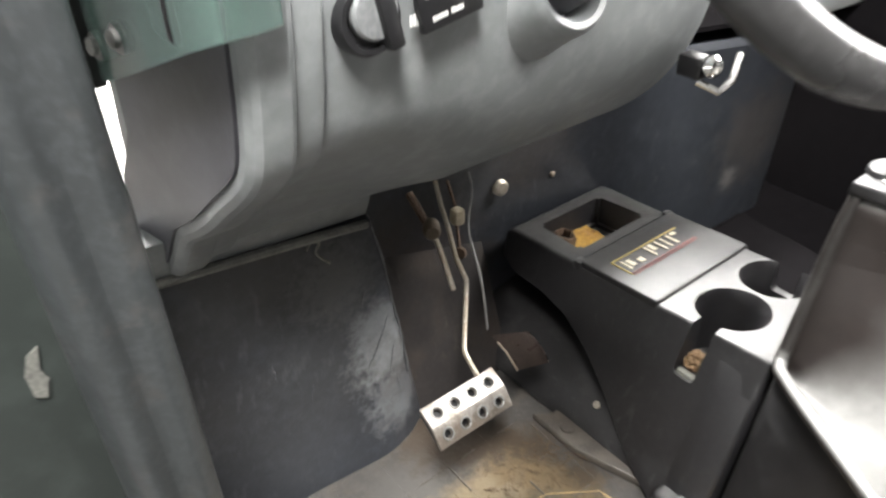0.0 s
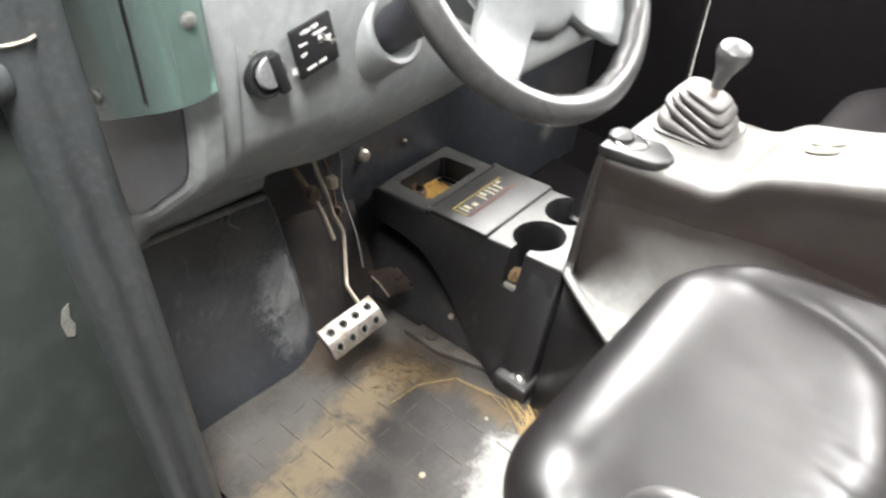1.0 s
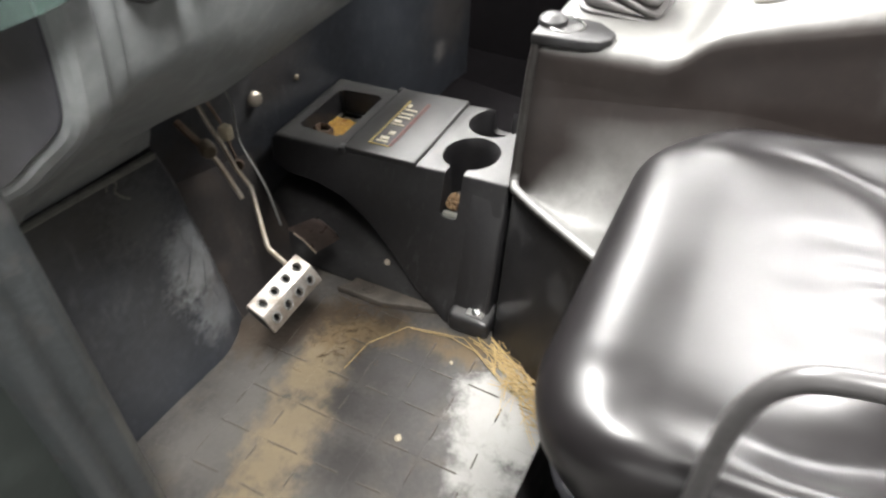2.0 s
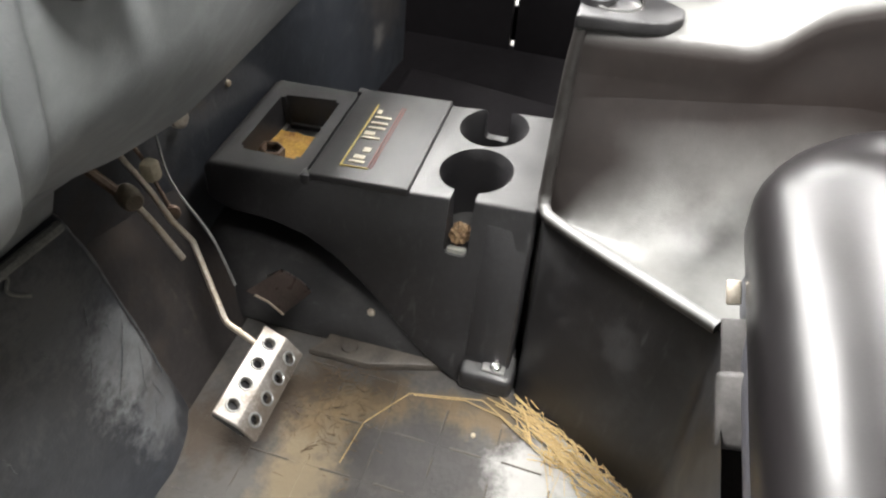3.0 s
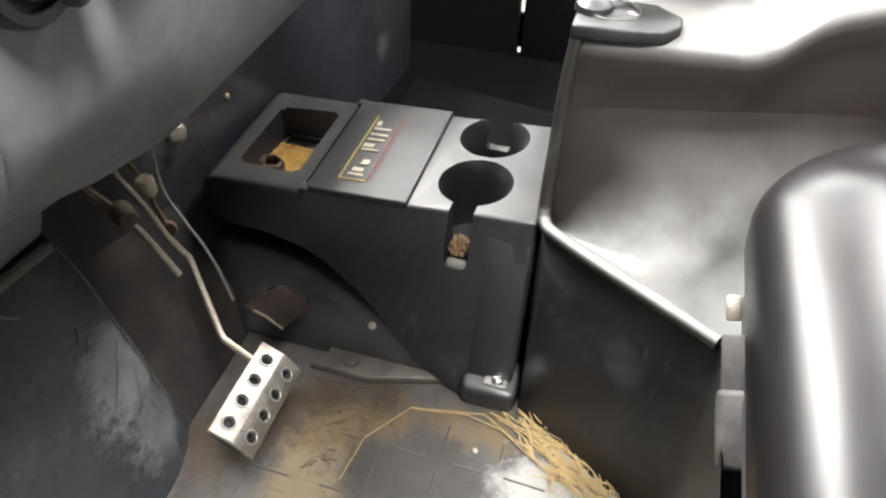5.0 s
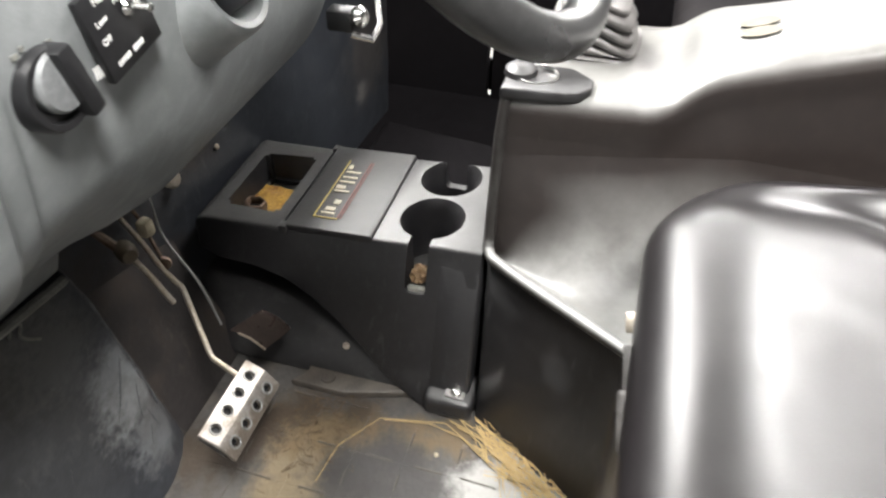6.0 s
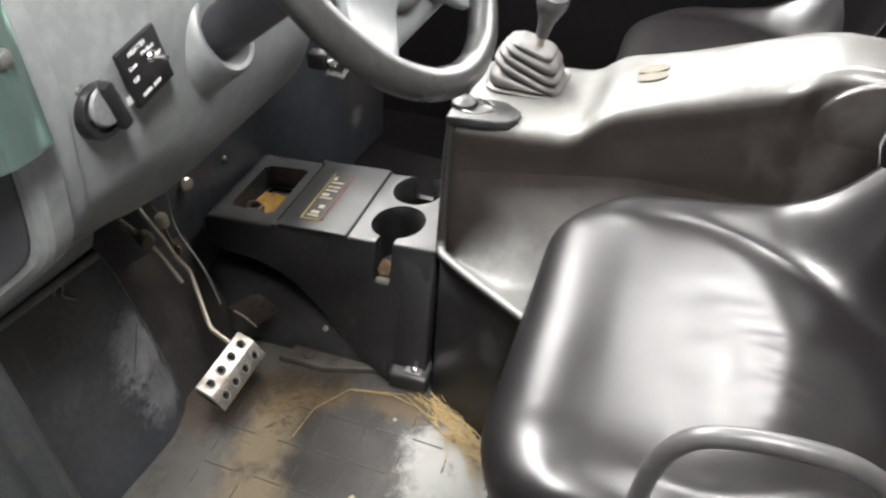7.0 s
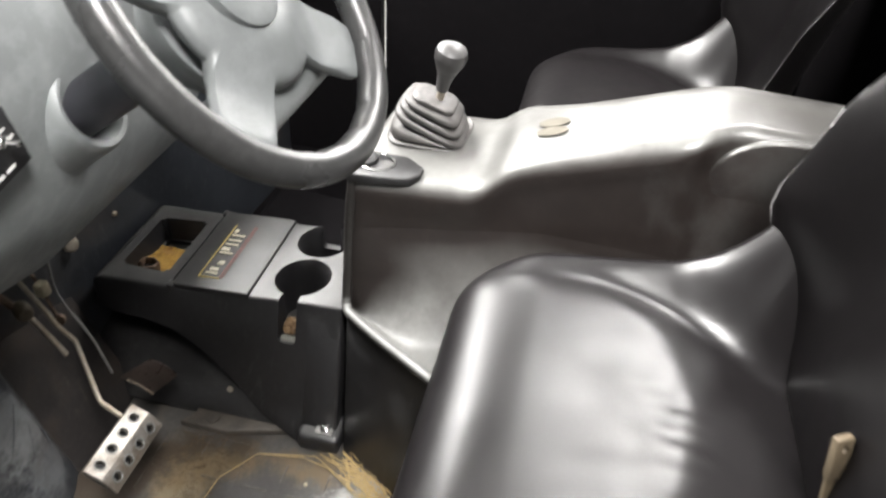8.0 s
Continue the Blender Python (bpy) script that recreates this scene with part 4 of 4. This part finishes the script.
            ring.append(bm.verts.new((cx + 0.053 * s * u, cy + 0.056 * s * v, 0.488 + z + lean * 0.056 * s * v)))
        rings.append(ring)
    for a, b in zip(rings, rings[1:]):
        for k in range(40):
            bm.faces.new((a[k], a[(k + 1) % 40], b[(k + 1) % 40], b[k]))
    bm.faces.new(rings[-1])
    part("boot", bm, BOOT, lever, "dusty pleated rubber boot", smooth=60)
    foot, top = Vector((0.236, -0.086, 0.556)), Vector((0.226, -0.100, 0.620))
    part("rod", tube([foot, top], 0.006, 12), STEEL, lever)
    d = (top - foot).normalized()
    part("knob", lathe([(0.009, -0.045), (0.010, -0.035), (0.012, -0.02), (0.018, -0.004), (0.0225, 0.008), (0.0235, 0.016), (0.021, 0.024), (0.013, 0.029), (0.003, 0.031)], axis(Vector((0.226, -0.100, 0.624)), d), 28), KNOB, lever, "glossy black knob")
    return lever


make_lever()


# seats
def rounded(x0, x1, y0, y1, r_front, r_back, inset, z, n=10):
    """Outline of a rounded rectangle, inset, at height z. Front is +y."""
    x0, x1, y0, y1 = x0 + inset, x1 - inset, y0 + inset, y1 - inset
    pts = []
    for cx, cy, sx, sy, r in ((x1, y1, -1, -1, r_front), (x0, y1, 1, -1, r_front), (x0, y0, 1, 1, r_back), (x1, y0, -1, 1, r_back)):
        r = max(0.01, r - inset)
        start = {(-1, -1): 0, (1, -1): 90, (1, 1): 180, (-1, 1): 270}[(sx, sy)]
        for k in range(n):
            a = radians(start + 90 * k / (n - 1))
            pts.append((cx + sx * r + r * math.cos(a), cy + sy * r + r * math.sin(a), z))
    return pts


def make_seat():
    seat = thing("bucket_seat", "glossy black vinyl bucket seat with a creased cushion", "seat", "cab seats")
    edge_line = ((0.02, 0.004), (-0.05, 0.009), (-0.12, 0.026), (-0.19, 0.037), (-0.26, 0.053), (-0.30, 0.076), (-0.325, 0.100), (-0.345, 0.126), (-0.37, 0.162), (-0.46, 0.20))

    def edge_height(y):
        for (ya, za), (yb, zb) in zip(edge_line, edge_line[1:]):
            if yb <= y <= ya:
                return za + (zb - za) * (ya - y) / (ya - yb)
        return edge_line[-1][1]

    def swell(x, y):
        """Cushion top: crowned, rolling down at the back, with side bolsters that rise into the backrest."""
        inner = 0.185 - 0.065 * smooth01(-0.18, -0.36, y)
        side = smooth01(inner, 0.243, abs(x)) ** 1.15
        arc = math.hypot(x / 0.250, min(0, y + 0.05) / 0.262) + 0.03 * noise.noise((x * 10, y * 10, 4.2))
        z = edge_height(y) * side - 0.050 * smooth01(0.82, 1.48, arc) * (1 - 0.75 * side) * smooth01(-0.06, -0.16, y)
        z -= 0.007 * max(0, math.cos(min(1, abs(x) / 0.225) * math.pi / 2)) * smooth01(-0.02, -0.22, y)
        for cx, cy, ln, depth in ((0.046, -0.228, 0.022, 0.00045), (0.026, -0.244, 0.024, 0.0006), (0.006, -0.272, 0.030, 0.0012), (-0.014, -0.262, 0.026, 0.0006), (-0.036, -0.274, 0.032, 0.0012), (-0.060, -0.266, 0.030, 0.0007), (-0.098, -0.274, 0.026, 0.0003)):
            u, v = (x - cx + (0.25 - 260 * depth) * (y - cy)) / 0.0062, (y - cy) / ln
            z -= 0.75 * depth * math.exp(-u * u - v * v * v * v) - 0.40 * depth * math.exp(-((u - 1.9) / 1.3) ** 2 - v * v)
        return z + 0.0012 * noise.noise((x * 11, y * 7, 1.7)) + 0.0005 * noise.noise((x * 34, y * 15, 6.1)) * smooth01(-0.05, -0.2, y)

    bm = bmesh.new()
    rings = []
    steps = [(0.05, -0.13), (0.022, -0.125), (0.004, -0.108), (-0.005, -0.085), (-0.008, -0.060)]
    steps += [(-0.008 + 0.110 * (1 - math.cos(radians(a))) ** 1.12, -0.060 + 0.065 * math.sin(radians(a))) for a in (8, 16, 24, 31, 37, 43, 48, 53, 58, 62, 66, 70, 74, 78, 82, 86)]
    for inset, z in steps:
        ring = rounded(-0.245, 0.245, -0.44, 0.0, 0.10, 0.06, inset, z, 26)
        dense = []
        for a, b in zip(ring, ring[1:] + ring[:1]):
            n = 24 if (len(dense) and (ring.index(a) + 1) % 26 == 0) else 1
            dense += [tuple(a[q] + (b[q] - a[q]) * k / n for q in range(3)) for k in range(n)]
        rings.append([bm.verts.new((x, y, z + (swell(x, y) if z > -0.06 else 0.0))) for x, y, z in dense])
    for a, b in zip(rings, rings[1:]):
        n = len(a)
        for k in range(n):
            bm.faces.new((a[k], a[(k + 1) % n], b[(k + 1) % n], b[k]))
    # the middle closes in even steps towards its centre
    last = [Vector(v.co) for v in rings[-1]]
    ring = rings[-1]
    for k in range(1, 30):
        f = 1 - k / 30
        inner = []
        for p in last:
            x, y = p.x * f, -0.22 + (p.y + 0.22) * f
            inner.append(bm.verts.new((x, y, 0.005 + swell(x, y))))
        for i in range(len(ring)):
            bm.faces.new((ring[i], ring[(i + 1) % len(ring)], inner[(i + 1) % len(ring)], inner[i]))
        ring = inner
    centre = bm.verts.new((0, -0.22, 0.005 + swell(0, -0.22)))
    for i in range(len(ring)):
        bm.faces.new((ring[i], ring[(i + 1) % len(ring)], centre))
    bm.faces.new(rings[0][::-1])
    part("cushion", bm, VINYL, seat, "glossy cushion with pressed creases", smooth=80)
    # shell under the cushion
    part("pan", prism([(x, y, -0.155) for x, y, _ in rounded(-0.24, 0.24, -0.48, -0.012, 0.10, 0.06, 0, 0, 8)], (0, 0, 0.024), 0.004), ENDCAP, seat, "black pan lip")
    # back with wings
    side = ((-0.06, -0.400), (0.03, -0.375), (0.09, -0.350), (0.131, -0.338), (0.16, -0.348), (0.204, -0.362), (0.25, -0.374), (0.30, -0.400), (0.46, -0.47))
    mid = ((-0.06, -0.402), (0.0, -0.405), (0.05, -0.412), (0.118, -0.428), (0.204, -0.445), (0.288, -0.468), (0.46, -0.52))

    def along(table, z):
        for (za, ya), (zb, yb) in zip(table, table[1:]):
            if za <= z <= zb:
                return ya + (yb - ya) * (z - za) / (zb - za)
        return table[-1][1]

    rows = []
    for k in range(21):
        z = -0.06 + 0.515 * k / 20
        half = 0.248 - 0.03 * smooth01(0.25, 0.46, z)
        row = []
        for j in range(29):
            q = -1 + 2 * j / 28
            row.append((half * q, along(mid, z) + (along(side, z) - along(mid, z)) * smooth01(0.40, 1.0, abs(q)) ** 1.2, z))
        rows.append(row)
    bm = loft(rows)
    bmesh.ops.solidify(bm, geom=bm.faces[:], thickness=0.07)
    back = part("backrest", bm, VINYL, seat, "glossy winged backrest", smooth=70)
    mod = back.modifiers.new("round", "BEVEL")
    mod.width, mod.segments, mod.limit_method, mod.angle_limit = 0.03, 4, "ANGLE", radians(50)
    return seat


driver = make_seat()
driver.location = (-0.19, -0.183, 0.468)
passenger = copy_thing(driver, pose(0.555, -0.185, 0.447))
passenger["label"] = "black vinyl passenger bucket seat beyond the tunnel"
driver["label"] = "glossy black vinyl driver's bucket seat with a creased cushion"

bar = thing("hip_bar", "dark curved steel hip bar beside the driver's seat", "rail")
part("bar", tube(spline([(-0.448, -0.322, 0.30), (-0.448, -0.321, 0.48), (-0.446, -0.325, 0.565), (-0.445, -0.342, 0.605), (-0.444, -0.372, 0.619), (-0.442, -0.410, 0.621), (-0.438, -0.445, 0.613), (-0.434, -0.472, 0.590), (-0.432, -0.485, 0.54), (-0.432, -0.487, 0.30)], 6), 0.0078, 14), KNOB, bar)
for x, y in ((-0.448, -0.322), (-0.432, -0.487)):
    part("mount_sleeve", lathe([(0.014, -0.02), (0.014, 0.03), (0.0085, 0.034)], pose(x, y, 0.33), 16), BLACK, bar, "black mounting sleeve")
buckle = thing("belt_buckle", "tan seat belt buckle standing at the driver's seat edge", "seat belt")
part("tongue", carve(box(-0.0085, 0.0085, -0.004, 0.004, -0.03, 0.010, 0.003, 2), [lathe([(0.0035, -0.1), (0.0035, 0.1)], pose(0, 0, 0, 90, 0, 0), 12)]), TAN, buckle)
part("web", box(-0.0075, 0.0075, -0.002, 0.002, -0.13, -0.028, 0.001, 1), TAN, buckle, "tan belt webbing")
buckle.matrix_world = pose(-0.215, -0.582, 0.505, -14, 0, -62) @ Matrix.Scale(1.25, 4)


# pedals
def make_pedals():
    brake = thing("brake_pedal", "bare aluminium brake pedal with eight round holes on a bent rod", "pedal")
    prof = [(0.2905, 0.1625), (0.2655, 0.1495), (0.2480, 0.1285), (0.2440, 0.1315), (0.2625, 0.1550), (0.2885, 0.1685)]
    pad = prism([(-0.237, y, z) for y, z in prof], (0.122, 0, 0), 0.001, 1)
    cuts = []
    for k in range(4):
        x = -0.219 + 0.0285 * k
        cuts.append(lathe([(0.0062, -0.02), (0.0062, 0.02)], axis((x, 0.2755, 0.160), (0, -0.46, 0.89)), 14))
        cuts.append(lathe([(0.0062, -0.02), (0.0062, 0.02)], axis((x, 0.2535, 0.1415), (0, -0.78, 0.62)), 14))
    pad = part("pad", carve(pad, cuts), ALU, brake)
    for k in range(4):
        x = -0.219 + 0.0285 * k
        for y, z, d in ((0.2752, 0.1612, (0, -0.46, 0.89)), (0.2530, 0.1430, (0, -0.78, 0.62))):
            part("hole_rim", tube([axis((x, y, z), d) @ Vector((0.0075 * math.cos(a), 0.0075 * math.sin(a), 0.0008)) for a in (2 * math.pi * q / 16 for q in range(16))], 0.0013, 6, True), RIVET, pad)
    part("backing", box(-0.056, 0.056, -0.022, 0.022, -0.022, -0.012, 0.003, 2, pose(-0.176, 0.267, 0.152, 40, 0, 0)), PLATE, brake)
    part("arm", tube(spline([(-0.066, 0.470, 0.356), (-0.073, 0.450, 0.332), (-0.082, 0.420, 0.306), (-0.086, 0.400, 0.273), (-0.079, 0.386, 0.240), (-0.081, 0.383, 0.233), (-0.127, 0.332, 0.180), (-0.131, 0.326, 0.176), (-0.140, 0.288, 0.165)], 1), 0.0052, 10, squash=0.7), STEEL, brake, "bent tan steel arm")
    part("clip", box(-0.062, -0.044, 0.428, 0.446, 0.296, 0.322, 0.005), STICKER, brake, "pale plastic clip")
    lever = thing("clutch_arm", "tan steel pedal linkage arm behind the brake pedal", "pedal arm")
    part("arm", tube(spline([(-0.106, 0.430, 0.315), (-0.104, 0.410, 0.283), (-0.103, 0.385, 0.235)], 5), 0.0055, 10, squash=0.7), STEEL, lever)
    part("pivot", lathe([(0.012, -0.012), (0.013, 0.0), (0.012, 0.010), (0.009, 0.014), (0.004, 0.015)], axis((-0.106, 0.428, 0.314), (-0.5, -0.8, 0.1)), 14), TAN, lever)
    part("mount", tube([(-0.104, 0.480, 0.345), (-0.106, 0.44, 0.318)], 0.006, 8), RUSTY, lever)
    gas = thing("accelerator_pedal", "dark rounded accelerator pedal on a thin rod", "pedal")
    # a short bent plate, rounded over towards the hump
    e0, e1, c0, c1 = Vector((-0.080, 0.325, 0.180)), Vector((-0.048, 0.300, 0.112)), Vector((-0.013, 0.335, 0.137)), Vector((-0.003, 0.305, 0.098))
    out = (e1 - e0).cross(c0 - e0).normalized()
    out = out if out.y < 0 else -out
    pad_rows = []
    for k in range(13):
        t = 1.25 * k / 12
        pad_rows.append([e0.lerp(e1, q) * (1 - t) + c0.lerp(c1, q) * t + out * (0.032 * math.sin(math.pi * min(1.2, t) ** 1.15 * 0.9) - 0.004 * (1 - math.sin(math.pi * q))) for q in (0, 0.06, 0.2, 0.5, 0.8, 0.94, 1)])
    gp = loft(pad_rows)
    bmesh.ops.solidify(gp, geom=gp.faces[:], thickness=0.004)
    part("pad", gp, DULL, gas, "worn brown-grey bent pedal plate")
    # highlight along the pedal's edge, made as a thin steel strip
    part("edge_highlight", tube([pad_rows[0][2], pad_rows[0][3], pad_rows[0][6]], 0.0016, 8), STEEL, gas, "bright strip drawing the highlight on the pedal's edge")
    part("rod", tube(spline([(-0.012, 0.462, 0.355), (-0.018, 0.447, 0.332), (-0.046, 0.42, 0.293), (-0.062, 0.372, 0.236), (-0.066, 0.352, 0.165)], 6), 0.0017, 8), RIVET, gas)
    # second linkage behind the clip
    link = thing("linkage_rod", "thin rusty linkage rod beside the brake arm", "rod")
    part("rod", tube(spline([(-0.045, 0.47, 0.350), (-0.050, 0.445, 0.318), (-0.062, 0.425, 0.292), (-0.070, 0.410, 0.272)], 5), 0.0024, 8), RUSTY, link)
    part("end_eye", lathe([(0.008, -0.004), (0.009, 0.0), (0.008, 0.004)], axis((-0.071, 0.408, 0.270), (-0.8, -0.5, 0.2)), 14), RUSTY, link, "rusty eye")
    bolt = thing("firewall_bolt", "pale round bolt head on the firewall", "bolt")
    part("head", lathe([(0.013, 0), (0.013, 0.010), (0.009, 0.014), (0.003, 0.015)], axis((0.062, 0.478, 0.297), (-0.2, -1, 0.2)), 14), STEEL, bolt)


make_pedals()
for p in ((0.166, 0.462, 0.289), (0.10, 0.465, 0.392), (-0.02, 0.478, 0.415)):
    rivet = thing("rivet", "small pale rivet in the firewall", "rivet", "firewall rivets")
    part("head", lathe([(0.0052, -0.004), (0.0050, 0.001), (0.0032, 0.0026), (0.0008, 0.003)], axis(p, (-0.1, -1, 0.08)), 12), STEEL, rivet)


# pale crumbs on the mat
for x, y, r in ((-0.241, 0.046, 0.0058), (-0.080, 0.037, 0.0036)):
    crumb = thing("crumb", "small pale dried crumb of dirt on the mat", "crumb", "crumbs on the mat", at=(x, y, 0.0))
    cb = bmesh.new()
    bmesh.ops.create_icosphere(cb, subdivisions=2, radius=r)
    for v in cb.verts:
        v.co *= 1 + 0.25 * noise.noise(v.co * 300 + Vector((x, y, 0)) * 50)
        v.co.z = max(0.0, v.co.z * 0.7 + 0.002)
    part("lump", cb, STICKER, crumb)


# straw on the mat
def straw_run(points, r=0.0007):
    s = thing("straw", "long bent piece of dry straw on the mat", "straw", "straw on the mat")
    part("stalk", tube(points, r, 6), STRAW, s)


straw_run([(-0.169, 0.185, 0.005), (-0.107, 0.176, 0.007), (-0.048, 0.133, 0.009), (-0.030, 0.038, 0.010), (-0.057, -0.013, 0.008), (-0.092, -0.075, 0.006)])
straw_run([(-0.047, 0.128, 0.006), (-0.036, 0.060, 0.008), (-0.045, 0.010, 0.007), (-0.080, -0.045, 0.006), (-0.110, -0.120, 0.005)])
straw_run([(-0.012, -0.004, 0.010), (-0.050, -0.070, 0.012), (-0.088, -0.152, 0.008)], 0.0012)
straw_run([(-0.026, -0.014, 0.014), (-0.052, -0.028, 0.012), (-0.074, -0.036, 0.009)], 0.0013)
straw_run([(-0.030, 0.020, 0.008), (-0.048, -0.040, 0.011), (-0.066, -0.075, 0.010), (-0.100, -0.130, 0.007)], 0.0010)
rnd = random.Random(5)


def litter(name, count, spot, lengths, widths, mat, label):
    """Loose flat stalks scattered by spot(rnd), which gives a place and a heading."""
    bm = bmesh.new()
    for k in range(count):
        c, a = spot(rnd)
        l, w0 = rnd.uniform(*lengths), rnd.uniform(*widths)
        d = Vector((math.cos(a), math.sin(a), rnd.gauss(0, 0.07)))
        w = Vector((-d.y, d.x, 0)) * w0
        u = Vector((0, 0, w0 * 1.6))
        bend = Vector((-d.y, d.x, 0)) * rnd.gauss(0, 0.12) * l
        mids = [c - d * l, c + bend, c + d * l]
        for p, q in zip(mids, mids[1:]):
            lo = [bm.verts.new(v) for v in (p - w, p + w, q + w, q - w)]
            hi = [bm.verts.new(v + u) for v in (p - w, p + w, q + w, q - w)]
            bm.faces.new(lo[::-1])
            bm.faces.new(hi)
            for i in range(4):
                bm.faces.new((lo[i], lo[(i + 1) % 4], hi[(i + 1) % 4], hi[i]))
    return tagged(part(name, bm, mat, None, hard=True), label, "straw", kind="stuff")


def along_base(r):
    t = r.random() ** 0.75
    c = Vector((-0.012 - 0.100 * t, -0.012 - 0.150 * t, 0.006)) + Vector((r.gauss(-0.012, 0.008 + 0.010 * t), r.gauss(0.007, 0.006 + 0.008 * t), r.random() * 0.010))
    return c, math.atan2(-0.15, -0.09) + r.gauss(0, 0.28 + 0.40 * t)


def near_pedals(r):
    return Vector((-0.075 + r.gauss(0, 0.055), 0.215 + r.gauss(0, 0.035), 0.004 + r.random() * 0.004)), r.uniform(0, 6.3)


litter("straw_litter", 230, along_base, (0.004, 0.020), (0.0003, 0.0007), STRAW, "loose scattering of short dry straw along the seat base")
litter("straw_stalks", 34, along_base, (0.03, 0.065), (0.0003, 0.0006), STRAW, "longer dry straw stalks along the seat base")
litter("chaff", 260, near_pedals, (0.0015, 0.009), (0.0002, 0.0006), CHAFF, "fine brown chaff on the mat under the pedals")

# moulded pads of the mat
me = bpy.data.meshes.new("pad")
pb = box(-0.03695, 0.03695, -0.03695, 0.03695, 0.0, 0.0011, 0.0002, 1)
pb.to_mesh(me)
pb.free()
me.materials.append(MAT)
for i in range(7):
    for j in range(9):
        x, y = -0.44 + 0.074 * i, -0.255 + 0.074 * j
        if x > 0.0:
            continue
        ob = new("pad", me)
        ob.location = (x, y, 0.0)
        ob.parent = mat_floor

# moulded ribs between the pads, long ones along the cab and short ones across it
RIB = material("dark_rubber_rib", (0.034, 0.031, 0.028), 0.5, second=(0.06, 0.05, 0.036), scale=18, bump=0.2)
rib_meshes = []
for length, wide in ((0.026, 0.0024), (0.034, 0.0026), (0.052, 0.0024), (0.040, 0.0030)):
    me = bpy.data.meshes.new("rib")
    rb = box(-length / 2, length / 2, -wide / 2, wide / 2, 0.0, 0.0026, 0.0008, 1)
    rb.to_mesh(me)
    rb.free()
    me.materials.append(RIB)
    rib_meshes.append(me)
for i in range(6):
    for j in range(8):
        x, y = -0.44 + 0.074 * i, -0.255 + 0.074 * j
        for mesh, dx, dy, turn in ((rib_meshes[rnd.choice((0, 0, 1))], rnd.gauss(0, 0.006), 0.037, 0), (rib_meshes[rnd.choice((2, 3))], 0.037, rnd.gauss(0, 0.006), 90)):
            if x + dx > 0.01 or rnd.random() < 0.18:
                continue
            ob = new("rib", mesh)
            ob.location, ob.rotation_euler = (x + dx, y + dy, 0.0), (0, 0, radians(turn + rnd.gauss(0, 1.5)))
            ob.parent = mat_floor
